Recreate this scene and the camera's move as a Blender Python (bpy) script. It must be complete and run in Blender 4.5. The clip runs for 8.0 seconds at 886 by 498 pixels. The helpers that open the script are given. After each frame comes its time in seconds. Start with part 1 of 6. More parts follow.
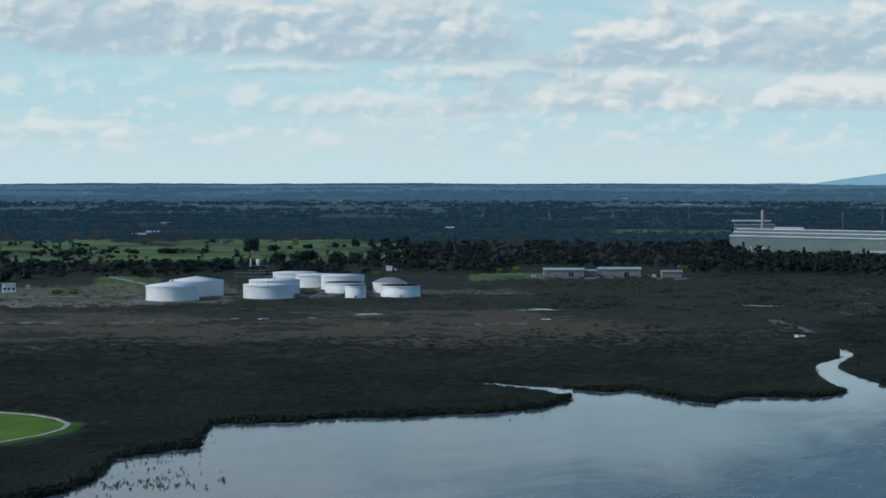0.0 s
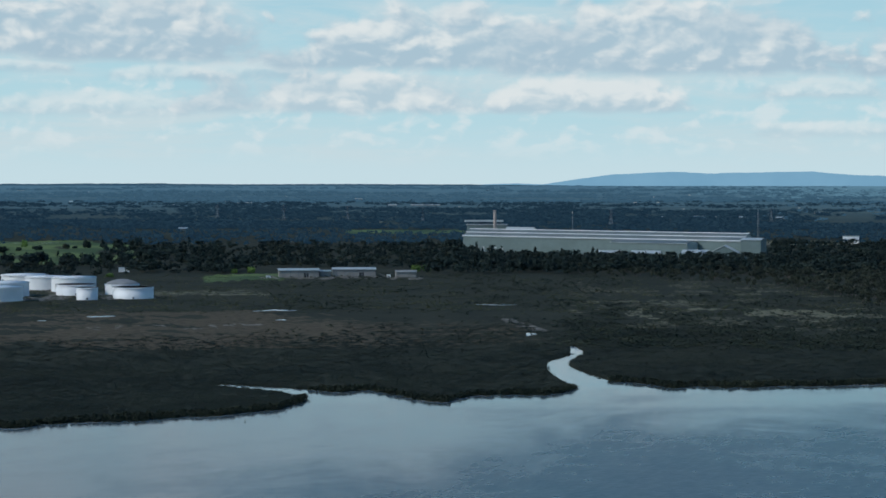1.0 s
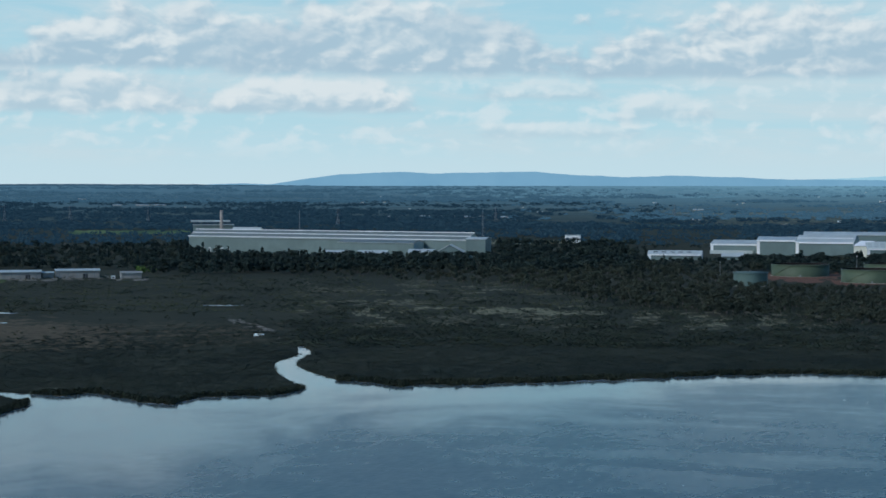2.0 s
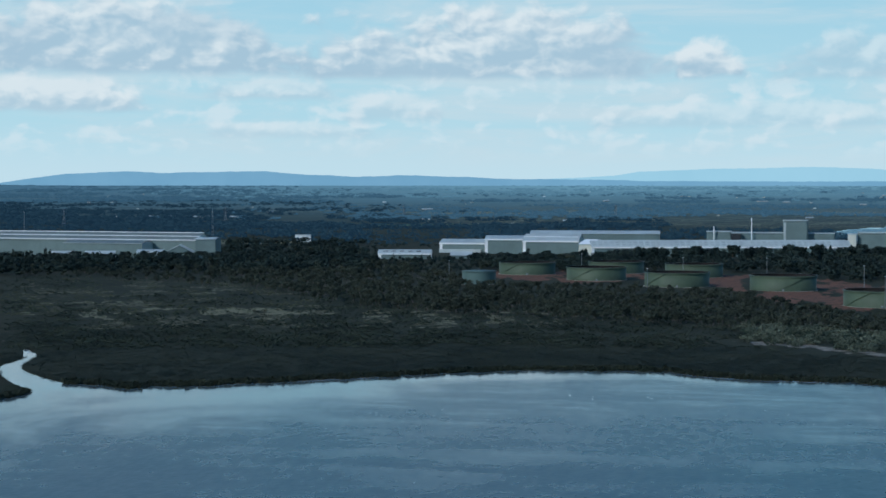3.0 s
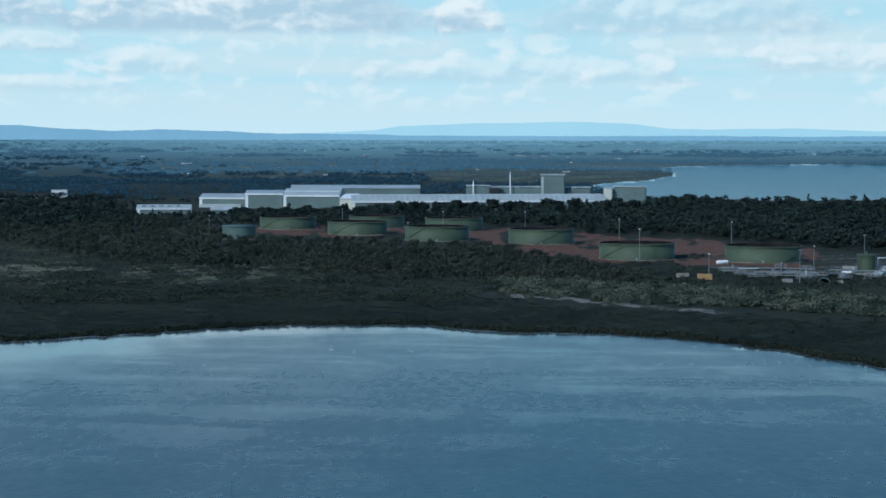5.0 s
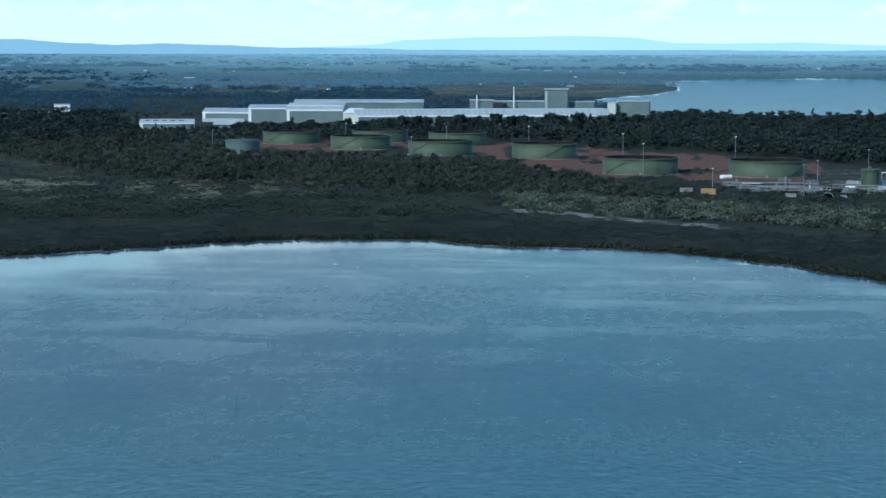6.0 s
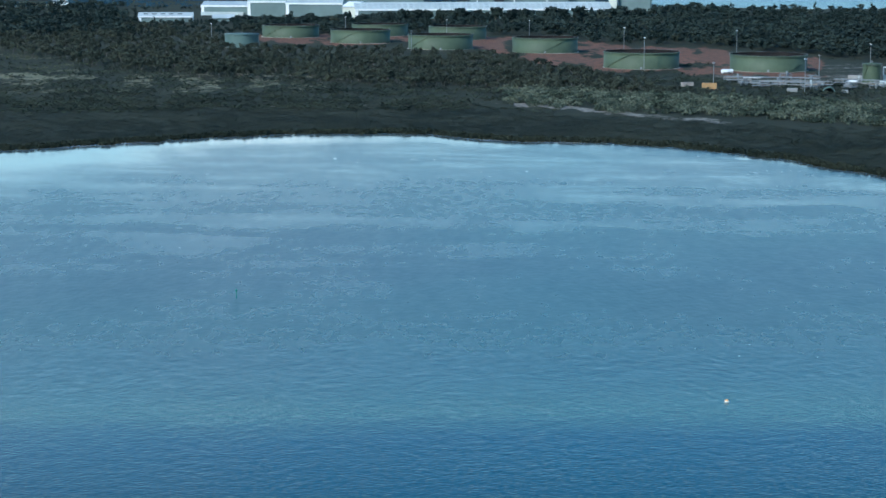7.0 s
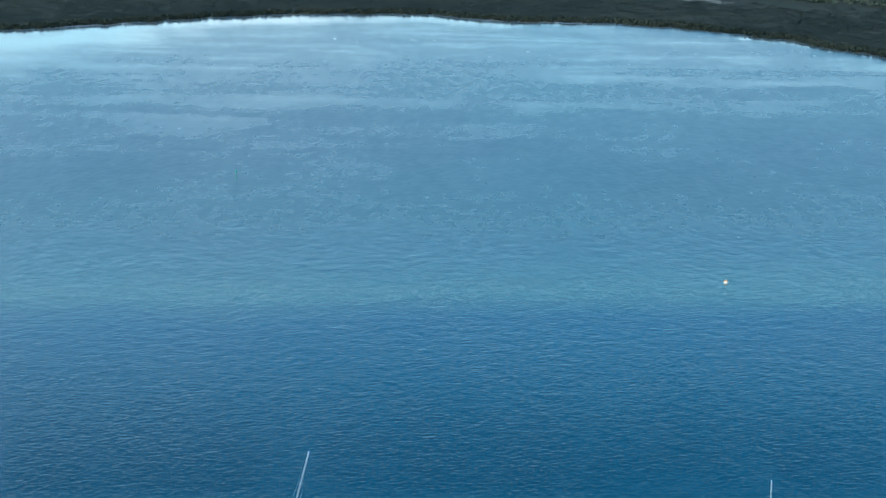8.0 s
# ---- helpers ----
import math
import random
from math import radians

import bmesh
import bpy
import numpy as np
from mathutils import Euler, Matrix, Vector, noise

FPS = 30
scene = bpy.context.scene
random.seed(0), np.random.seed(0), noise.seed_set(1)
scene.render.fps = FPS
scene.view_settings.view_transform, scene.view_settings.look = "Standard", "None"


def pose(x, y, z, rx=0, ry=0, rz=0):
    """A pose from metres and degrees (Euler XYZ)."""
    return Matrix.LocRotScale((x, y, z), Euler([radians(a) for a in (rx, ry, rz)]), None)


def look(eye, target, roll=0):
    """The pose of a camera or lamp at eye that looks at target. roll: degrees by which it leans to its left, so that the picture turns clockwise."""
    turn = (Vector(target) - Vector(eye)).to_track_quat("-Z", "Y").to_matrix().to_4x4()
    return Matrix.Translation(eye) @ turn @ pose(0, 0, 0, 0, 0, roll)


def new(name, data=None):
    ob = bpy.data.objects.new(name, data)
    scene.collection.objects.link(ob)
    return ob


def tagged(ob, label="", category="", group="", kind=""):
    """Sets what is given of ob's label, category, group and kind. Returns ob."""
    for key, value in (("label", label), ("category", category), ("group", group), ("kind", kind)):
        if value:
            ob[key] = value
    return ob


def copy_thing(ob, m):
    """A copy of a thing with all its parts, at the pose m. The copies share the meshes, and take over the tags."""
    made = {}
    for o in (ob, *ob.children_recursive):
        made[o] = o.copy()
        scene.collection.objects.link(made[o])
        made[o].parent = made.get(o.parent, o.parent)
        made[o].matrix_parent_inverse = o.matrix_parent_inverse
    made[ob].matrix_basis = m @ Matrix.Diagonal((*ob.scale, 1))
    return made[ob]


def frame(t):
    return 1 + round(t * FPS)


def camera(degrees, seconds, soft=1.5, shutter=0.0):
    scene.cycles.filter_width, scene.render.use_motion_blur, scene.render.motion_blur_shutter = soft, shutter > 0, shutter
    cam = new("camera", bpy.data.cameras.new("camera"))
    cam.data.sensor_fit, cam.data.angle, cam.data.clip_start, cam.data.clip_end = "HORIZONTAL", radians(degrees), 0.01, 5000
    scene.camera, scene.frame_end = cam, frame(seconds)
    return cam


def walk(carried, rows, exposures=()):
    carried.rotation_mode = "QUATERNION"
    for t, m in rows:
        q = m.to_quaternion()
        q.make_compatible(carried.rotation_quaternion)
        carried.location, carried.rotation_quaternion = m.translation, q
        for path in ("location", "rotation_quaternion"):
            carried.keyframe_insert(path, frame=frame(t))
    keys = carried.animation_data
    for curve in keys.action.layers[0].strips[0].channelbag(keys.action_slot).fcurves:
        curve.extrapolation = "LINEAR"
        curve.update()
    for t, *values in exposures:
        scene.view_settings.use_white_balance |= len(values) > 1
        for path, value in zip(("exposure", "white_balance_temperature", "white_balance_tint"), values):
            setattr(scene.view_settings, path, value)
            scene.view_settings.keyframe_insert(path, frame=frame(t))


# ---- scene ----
# ---------------------------------------------------------------- camera
# A drone hovers at 100 m over the bay: it pans to the right, then tilts down to the water.
EYE = 100.0
cam = camera(25.98, 8.0, 1.6)
TURNS = [  # seconds, turn to the right, tilt up, lean
    (0.0, 0.0, -1.953, 0.0), (0.5, 3.946, -1.957, 0.03), (1.0, 7.9, -1.935, 0.04), (1.5, 11.945, -1.936, 0.04),
    (1.7, 13.6, -1.934, 0.04), (2.8, 22.42, -1.935, 0.03), (3.0, 24.065, -1.939, 0.03), (3.5, 27.914, -1.943, 0.05),
    (4.0, 30.412, -1.96, 0.09), (4.5, 31.09, -2.407, 0.1), (6.0, 31.089, -5.836, 0.1), (6.5, 31.084, -7.245, 0.12),
    (7.0, 31.083, -8.981, 0.15), (7.5, 31.09, -10.767, 0.19), (8.0, 31.073, -12.529, 0.2),
]
walk(cam, [(t, pose(0, 0, EYE, 90 + tilt, -lean, -turn)) for t, turn, tilt, lean in TURNS],
     exposures=[(0.0, 0.0, 6500, 10), (1.5, 0.0, 6300, 9), (3.0, 0.02, 6000, 7), (4.3, 0.05, 5950, 6), (6.0, 0.56, 5900, 5), (6.5, 0.84, 5960, 5), (7.0, 1.02, 5980, 4), (8.0, 1.26, 6000, 3)])

# ---------------------------------------------------------------- sun and sky
SUN_AZ, SUN_EL = 251.0, 33.0  # clockwise from +y
world = bpy.data.worlds.new("sky")
scene.world = world
world.use_nodes = True


class Graph:
    """Short hand for building a node tree."""

    def __init__(self, tree):
        self.tree = tree

    def node(self, kind, links=None, **attrs):
        n = self.tree.nodes.new(kind)
        if "operation" in attrs:
            n.operation = attrs["operation"]
        if "use_clamp" in attrs:
            n.use_clamp = attrs["use_clamp"]
        if "data_type" in attrs:
            n.data_type, n.blend_type = attrs["data_type"], attrs["blend_type"]
        if "interpolation_type" in attrs:
            n.interpolation_type = attrs["interpolation_type"]
        if "noise_dimensions" in attrs:
            n.noise_dimensions = attrs["noise_dimensions"]
        if "attribute_name" in attrs:
            n.attribute_name = attrs["attribute_name"]
        for key, value in (links or {}).items():
            self.feed(n.inputs[key], value)
        return n

    def feed(self, socket, value):
        if isinstance(value, bpy.types.NodeSocket):
            self.tree.links.new(value, socket)
        elif isinstance(value, (tuple, list)) and len(value) == 3 and socket.type == "RGBA":
            socket.default_value = (*value, 1)
        else:
            socket.default_value = value

    def math(self, op, a, b=0.0, clamp=False):
        n = self.node("ShaderNodeMath", {0: a, 1: b}, operation=op, use_clamp=clamp)
        return n.outputs[0]

    def mix(self, fac, a, b, blend="MIX"):
        n = self.node("ShaderNodeMix", data_type="RGBA", blend_type=blend)
        self.feed(n.inputs[0], fac), self.feed(n.inputs[6], a), self.feed(n.inputs[7], b)
        return n.outputs[2]

    def step(self, x, a, b, lo=0.0, hi=1.0):
        n = self.node("ShaderNodeMapRange", {0: x, 1: a, 2: b, 3: lo, 4: hi}, interpolation_type="SMOOTHSTEP")
        return n.outputs[0]

    def noise(self, vec, scale, detail=4.0, rough=0.55, distort=0.0, dims="3D"):
        n = self.node("ShaderNodeTexNoise", {"Vector": vec, "Scale": scale, "Detail": detail, "Roughness": rough, "Distortion": distort}, noise_dimensions=dims)
        return n.outputs["Fac"]


CLOUDS = [  # bearing, elevation of the flat base, half width, height over the base; far ones first
    (-11.0, 1.35, 2.4, 0.5), (19.4, 1.42, 2.2, 0.42), (33.5, 1.7, 4.6, 0.75), (22.7, 1.93, 1.3, 0.75), (42.5, 2.0, 2.2, 0.9), (-2.4, 2.05, 2.8, 0.75),
    (4.8, 2.15, 4.3, 1.25), (12.2, 2.15, 2.8, 1.0), (19.0, 2.55, 1.8, 0.6), (2.2, 3.1, 1.7, 0.6), (-0.6, 3.12, 1.5, 0.4), (-4.7, 3.3, 1.7, 0.3),
    (38.5, 3.1, 4.0, 1.4), (25.3, 3.15, 5.0, 2.0), (32.0, 3.2, 0.95, 1.0), (14.6, 3.25, 4.6, 2.2), (8.0, 3.42, 4.6, 1.8), (-0.9, 3.6, 3.0, 2.2), (-7.6, 3.8, 4.7, 2.2), (-13.4, 4.2, 1.5, 1.7),
]


def build_sky():
    tree = world.node_tree
    tree.nodes.clear()
    g = Graph(tree)
    way = g.node("ShaderNodeTexCoord").outputs["Generated"]
    sep = g.node("ShaderNodeSeparateXYZ", {0: way}).outputs
    el = g.math("MULTIPLY", g.math("ARCSINE", sep[2]), 57.2958)
    az = g.math("MULTIPLY", g.math("ARCTAN2", sep[0], sep[1]), 57.2958)
    air = g.node("ShaderNodeTexSky")
    air.sky_type, air.sun_disc, air.sun_elevation, air.sun_rotation = "NISHITA", False, radians(SUN_EL), radians(SUN_AZ)
    air.altitude, air.air_density, air.dust_density, air.ozone_density = 100.0, 1.0, 1.2, 2.0
    sky = air.outputs[0]
    # air: pale and hazy low down, blue overhead
    haze = g.mix(g.step(el, 0.0, 2.4), (0.56, 0.71, 0.76), (0.45, 0.67, 0.74))
    haze = g.mix(g.step(el, 2.0, 7.0), haze, (0.36, 0.60, 0.71))
    haze = g.mix(g.step(el, 6.2, 15.0), haze, (0.03, 0.215, 0.43))
    clear = g.mix(g.step(el, 15.0, 34.0), haze, g.mix(1.0, sky, (0.024, 0.074, 0.116), "MULTIPLY"))
    # cumulus: flat grey bases, billowing tops lit from the west
    flat_at = g.node("ShaderNodeCombineXYZ", {0: az, 1: g.math("MULTIPLY", el, 1.5), 2: 0.0}).outputs[0]
    stir = g.node("ShaderNodeTexNoise", {"Vector": flat_at, "Scale": 0.7, "Detail": 3.0, "Roughness": 0.5}).outputs["Color"]
    bent = g.node("ShaderNodeVectorMath", {0: flat_at, 1: g.node("ShaderNodeVectorMath", {0: stir, 1: (0.9, 0.7, 0.0)}, operation="MULTIPLY").outputs[0]}, operation="ADD").outputs[0]
    west = g.node("ShaderNodeVectorMath", {0: bent, 1: (-0.16, 0.26, 0.0)}, operation="ADD").outputs[0]

    def billow(at, fine=7.0):
        lump = g.node("ShaderNodeTexVoronoi", {"Vector": at, "Scale": 0.8, "Detail": 1.0, "Roughness": 0.5})
        lump.feature = "SMOOTH_F1"
        lump.inputs["Smoothness"].default_value = 0.6
        return g.math("SUBTRACT", g.math("MULTIPLY", g.noise(at, 0.8, fine, 0.54), 1.3), g.math("MULTIPLY", lump.outputs["Distance"], 0.45))
    puff = g.math("SUBTRACT", billow(bent), 0.10)
    relief = g.math("SUBTRACT", billow(bent, 3.5), billow(west, 3.5))
    # thin streaky cloud low down and between the heaps
    veil_at = g.node("ShaderNodeCombineXYZ", {0: g.math("MULTIPLY", az, 0.13), 1: g.math("MULTIPLY", el, 0.85), 2: 3.0}).outputs[0]
    veil = g.math("MULTIPLY", g.step(g.noise(veil_at, 1.0, 7.0, 0.62, 0.5), 0.40, 0.70), g.step(el, 0.2, 1.2))
    veil = g.math("MULTIPLY", veil, g.step(el, 7.0, 9.0, 1.0, 0.0))
    out = g.mix(g.math("MULTIPLY", veil, 0.75), clear, (0.60, 0.69, 0.72))
    fleck = g.math("MULTIPLY", g.step(g.math("ADD", puff, g.math("MULTIPLY", relief, 0.8)), 0.18, 0.60), g.math("MULTIPLY", g.step(el, 0.5, 1.5), g.step(el, 2.6, 4.0, 1.0, 0.0)))
    out = g.mix(g.math("MULTIPLY", fleck, 0.7), out, (0.68, 0.76, 0.78))
    gloom_at = g.node("ShaderNodeCombineXYZ", {0: g.math("MULTIPLY", az, 0.22), 1: g.math("MULTIPLY", el, 0.75), 2: 9.0}).outputs[0]
    gloom = g.step(g.noise(gloom_at, 1.0, 4.0, 0.5, 0.4), 0.44, 0.66)  # parts of the cloud that stand in the shade of others
    # beyond the heaps named above the same broken cloud goes on all round
    around = g.math("MAXIMUM", g.step(az, -17.0, -14.5, 1.0, 0.0), g.step(az, 44.5, 47.0))
    rest_at = g.node("ShaderNodeCombineXYZ", {0: g.math("MULTIPLY", az, 0.12), 1: g.math("MULTIPLY", el, 0.45), 2: 1.0}).outputs[0]
    rest = g.math("MULTIPLY", g.math("MULTIPLY", g.step(g.noise(rest_at, 1.0, 6.0, 0.55), 0.42, 0.60), around), g.math("MULTIPLY", g.step(el, 0.4, 2.0), g.step(el, 7.0, 9.5, 1.0, 0.0)))
    out = g.mix(rest, out, g.mix(g.step(relief, -0.1, 0.12), (0.42, 0.53, 0.61), (0.72, 0.77, 0.775)))
    for a0, base, wide, tall in CLOUDS:
        dx = g.math("MULTIPLY", g.math("SUBTRACT", az, a0), 0.92 / wide)
        up = g.math("MULTIPLY", g.math("SUBTRACT", el, base), 1.0 / tall)
        arch = g.math("SUBTRACT", 1.0, g.math("ADD", g.math("POWER", g.math("ABSOLUTE", dx), 2.4), g.math("POWER", g.math("MAXIMUM", up, 0.0), 2.0)))
        edge = g.math("ADD", g.math("MULTIPLY", arch, 1.2), g.math("MULTIPLY", puff, 2.0))
        soft_base = g.step(g.math("ADD", g.math("SUBTRACT", el, base), g.math("MULTIPLY", puff, 0.22)), -0.12, 0.10 + 0.05 * tall)
        thin = 0.55 if a0 > 33 or tall < 0.8 else 0.94
        dense = g.math("MULTIPLY", g.math("MULTIPLY", g.step(edge, -0.05, 0.85), soft_base), thin)
        lit = g.step(g.math("ADD", g.math("MULTIPLY", up, 0.55 if tall > 1 else 1.0), g.math("MULTIPLY", relief, 1.9)), -0.12 if tall > 1.5 else -0.20, 0.88 if tall > 1.5 else 0.75)
        grey = g.mix(min(1.0, base / 3.3), (0.54, 0.67, 0.72), (0.40, 0.535, 0.625))
        tone = g.mix(lit, grey, g.mix(min(1.0, base / 2.5), (0.68, 0.76, 0.78), (0.745, 0.785, 0.785)))
        tone = g.mix(g.math("MULTIPLY", gloom, 0.5 if tall > 1 else 0.1), tone, grey)
        out = g.mix(dense, out, tone)
    # looser cloud higher up, thinning towards the east
    high_at = g.node("ShaderNodeCombineXYZ", {0: g.math("MULTIPLY", az, 0.10), 1: g.math("MULTIPLY", el, 0.16), 2: 5.0}).outputs[0]
    loose = g.math("MULTIPLY", g.step(g.noise(high_at, 1.0, 6.0, 0.58), 0.40, 0.62), g.step(el, 6.5, 9.5))
    loose = g.math("MULTIPLY", loose, g.math("MULTIPLY", g.step(az, 6.0, 36.0, 0.85, 0.06), g.step(el, 11.0, 18.0, 1.0, 0.1)))
    out = g.mix(loose, out, (0.60, 0.64, 0.70))
    bg = g.node("ShaderNodeBackground", {"Color": out, "Strength": 1.0})
    g.node("ShaderNodeOutputWorld", {"Surface": bg.outputs[0]})


build_sky()
sun = new("sun", bpy.data.lights.new("sun", "SUN"))
sun.data.energy, sun.data.angle, sun.data.color = 2.0, radians(3.0), (1.0, 0.96, 0.91)
_a, _e = radians(SUN_AZ), radians(SUN_EL)
sun.matrix_world = look((0, 0, 300), Vector((0, 0, 300)) - Vector((math.sin(_a) * math.cos(_e), math.cos(_a) * math.cos(_e), math.sin(_e))))

# ---------------------------------------------------------------- materials


def material(name, base, rough=0.8, vary=0.25, scale=0.3, fine=2.5, bump=0.0, metal=0.0, tint=None, island=0.0, each=0.0, spec=0.3, thin=0.0):
    """A surface with blotches at two scales, in metres; tint: the colour of the blotches; island, each: how much loose pieces and objects differ."""
    m = bpy.data.materials.new(name)
    m.use_nodes = True
    m.node_tree.nodes.clear()
    g = Graph(m.node_tree)
    spot = g.node("ShaderNodeNewGeometry")
    pos = spot.outputs["Position"]
    a, b = g.noise(pos, scale, 4.0, 0.6), g.noise(pos, fine, 3.0, 0.6)
    low = tuple(c * (1 - vary) for c in base)
    high = tuple(min(1.0, c * (1 + vary)) for c in base) if tint is None else tint
    col = g.mix(g.step(a, 0.36, 0.64), low, high)
    col = g.mix(g.math("MULTIPLY", g.step(b, 0.4, 0.7), 0.5), col, tuple(c * (1 - 0.7 * vary) for c in base))
    if island or each:
        r = spot.outputs["Random Per Island"] if island else g.node("ShaderNodeObjectInfo").outputs["Random"]
        amount = island or each
        col = g.mix(1.0, col, g.node("ShaderNodeCombineColor", {
            0: g.math("MULTIPLY_ADD", r, amount * 2), 1: g.math("MULTIPLY_ADD", r, amount * 1.7), 2: g.math("MULTIPLY_ADD", r, amount * 1.5)}).outputs[0], "MULTIPLY")
        for n in m.node_tree.nodes:
            if n.bl_idname == "ShaderNodeMath" and n.operation == "MULTIPLY_ADD":
                n.inputs[2].default_value = 1 - amount
    bsdf = g.node("ShaderNodeBsdfPrincipled", {"Base Color": col, "Roughness": rough, "Metallic": metal, "Specular IOR Level": spec})
    if bump:
        bsdf_n = g.node("ShaderNodeBump", {"Height": b, "Strength": 0.6, "Distance": bump})
        g.feed(bsdf.inputs["Normal"], bsdf_n.outputs[0])
    surface = bsdf.outputs[0]
    if thin:  # leaves let light through
        back = g.node("ShaderNodeBsdfTranslucent", {"Color": col})
        surface = g.node("ShaderNodeMixShader", {0: thin, 1: surface, 2: back.outputs[0]}).outputs[0]
    g.node("ShaderNodeOutputMaterial", {"Surface": surface})
    return m


M = {
    "mangrove": material("mangrove leaves", (0.027, 0.036, 0.025), 0.85, 0.2, 0.012, 0.4, 0.1, tint=(0.039, 0.046, 0.030), island=0.08, spec=0.1),
    "scrub": material("salt scrub", (0.042, 0.058, 0.042), 0.9, 0.3, 0.02, 0.5, 0.2, tint=(0.072, 0.086, 0.058), island=0.25, spec=0.1, thin=0.15),
    "heath": material("green coastal heath", (0.074, 0.098, 0.052), 0.9, 0.3, 0.02, 0.5, 0.2, tint=(0.130, 0.140, 0.075), island=0.25, spec=0.1, thin=0.15),
    "olive": material("olive shrub leaves", (0.062, 0.090, 0.066), 0.85, 0.3, 0.05, 0.6, 0.2, tint=(0.150, 0.175, 0.128), island=0.35, spec=0.15, thin=0.15),
    "gum": material("gum leaves", (0.026, 0.042, 0.039), 0.85, 0.25, 0.02, 0.5, 0.1, tint=(0.042, 0.060, 0.050), island=0.18, spec=0.1, thin=0.15),
    "greygum": material("grey gum leaves", (0.048, 0.060, 0.046), 0.9, 0.2, 0.02, 0.5, 0.1, tint=(0.066, 0.077, 0.057), island=0.18, spec=0.1, thin=0.15),
    "pine": material("dark pine needles", (0.032, 0.050, 0.046), 0.9, 0.3, 0.05, 0.6, 0.2, island=0.25, spec=0.1, thin=0.15),
    "bright": material("bright tree leaves", (0.140, 0.240, 0.063), 0.8, 0.3, 0.05, 0.6, 0.2, island=0.3, spec=0.15, thin=0.15),
    "trunk": material("pale gum bark", (0.12, 0.11, 0.10), 0.9, 0.3, 0.8, 4.0),
    "white_steel": material("white painted steel", (0.80, 0.81, 0.80), 0.45, 0.05, 0.08, 0.9, each=0.04),
    "mill_roof": material("grey-green roof sheeting", (0.135, 0.175, 0.178), 0.5, 0.10, 0.05, 0.6, each=0.05),
    "brown_bark": material("brown bark", (0.10, 0.08, 0.06), 0.9, 0.3, 0.8, 4.0),
    "white_roof": material("white roof steel", (0.40, 0.45, 0.45), 0.5, 0.10, 0.05, 0.6, each=0.05),
    "green_steel": material("olive green painted steel", (0.064, 0.092, 0.058), 0.6, 0.10, 0.06, 0.7, tint=(0.076, 0.106, 0.066), each=0.06),
    "mill_wall": material("grey-green wall sheeting", (0.140, 0.195, 0.190), 0.6, 0.10, 0.04, 0.5, each=0.05),
    "skylight": material("translucent roof sheet", (0.36, 0.41, 0.41), 0.5, 0.08, 0.1, 0.8, each=0.08),
    "tank_teal": material("teal green painted steel", (0.085, 0.135, 0.125), 0.6, 0.1, 0.06, 0.7),
    "cream": material("cream wall sheeting", (0.58, 0.58, 0.50), 0.6, 0.08, 0.05, 0.5, each=0.04),
    "grey_wall": material("grey cladding", (0.27, 0.265, 0.25), 0.7, 0.12, 0.1, 0.8),
    "dark": material("dark panel", (0.03, 0.035, 0.04), 0.7, 0.2, 0.3, 2.0),
    "deck_dark": material("near-black deck", (0.018, 0.017, 0.017), 0.9, 0.3, 0.1, 0.8, tint=(0.026, 0.021, 0.019), spec=0.05),
    "pale_steel": material("galvanised steel", (0.20, 0.22, 0.23), 0.55, 0.15, 0.4, 3.0, metal=0.2),
    "brick_stack": material("sandy concrete stack", (0.30, 0.26, 0.23), 0.8, 0.15, 0.2, 1.0),
    "red_earth": material("red earth", (0.34, 0.12, 0.075), 0.95, 0.25, 0.03, 0.4, tint=(0.42, 0.19, 0.13)),
    "gravel": material("pale gravel", (0.34, 0.31, 0.27), 0.95, 0.2, 0.05, 0.8),
    "path": material("pale path concrete", (0.42, 0.39, 0.32), 0.9, 0.1, 0.1, 0.8),
    "lawn": material("mown lawn", (0.115, 0.20, 0.025), 0.9, 0.18, 0.03, 0.6, tint=(0.14, 0.23, 0.035), spec=0.1),
    "orange": material("orange container paint", (0.36, 0.22, 0.10), 0.6, 0.12, 0.3, 2.0),
    "hull": material("white gelcoat", (0.78, 0.78, 0.76), 0.25, 0.04, 0.5, 3.0),
    "alloy": material("mast alloy", (0.36, 0.40, 0.40), 0.35, 0.05, 0.5, 3.0),
    "teak": material("weathered deck", (0.32, 0.26, 0.19), 0.8, 0.2, 0.8, 6.0),
    "buoy": material("orange buoy skin", (0.85, 0.42, 0.16), 0.4, 0.08, 2.0, 9.0),
    "beacon": material("green beacon paint", (0.03, 0.22, 0.18), 0.5, 0.1, 1.0, 5.0),
}


def haze_glow_material(name, leaf, air):
    """Far woods and plain, part of the backdrop: haze put into bluish leaves and an even glow."""
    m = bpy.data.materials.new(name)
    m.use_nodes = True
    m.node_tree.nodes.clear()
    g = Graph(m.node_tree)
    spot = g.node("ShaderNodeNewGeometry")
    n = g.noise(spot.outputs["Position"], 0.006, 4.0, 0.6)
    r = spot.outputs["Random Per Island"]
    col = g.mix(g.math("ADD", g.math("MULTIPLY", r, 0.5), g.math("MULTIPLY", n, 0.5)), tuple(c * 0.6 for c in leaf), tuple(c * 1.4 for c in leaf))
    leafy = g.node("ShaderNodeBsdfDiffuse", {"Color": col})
    haze_glow = g.node("ShaderNodeEmission", {"Color": air})
    g.node("ShaderNodeOutputMaterial", {"Surface": g.node("ShaderNodeAddShader", {0: leafy.outputs[0], 1: haze_glow.outputs[0]}).outputs[0]})
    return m


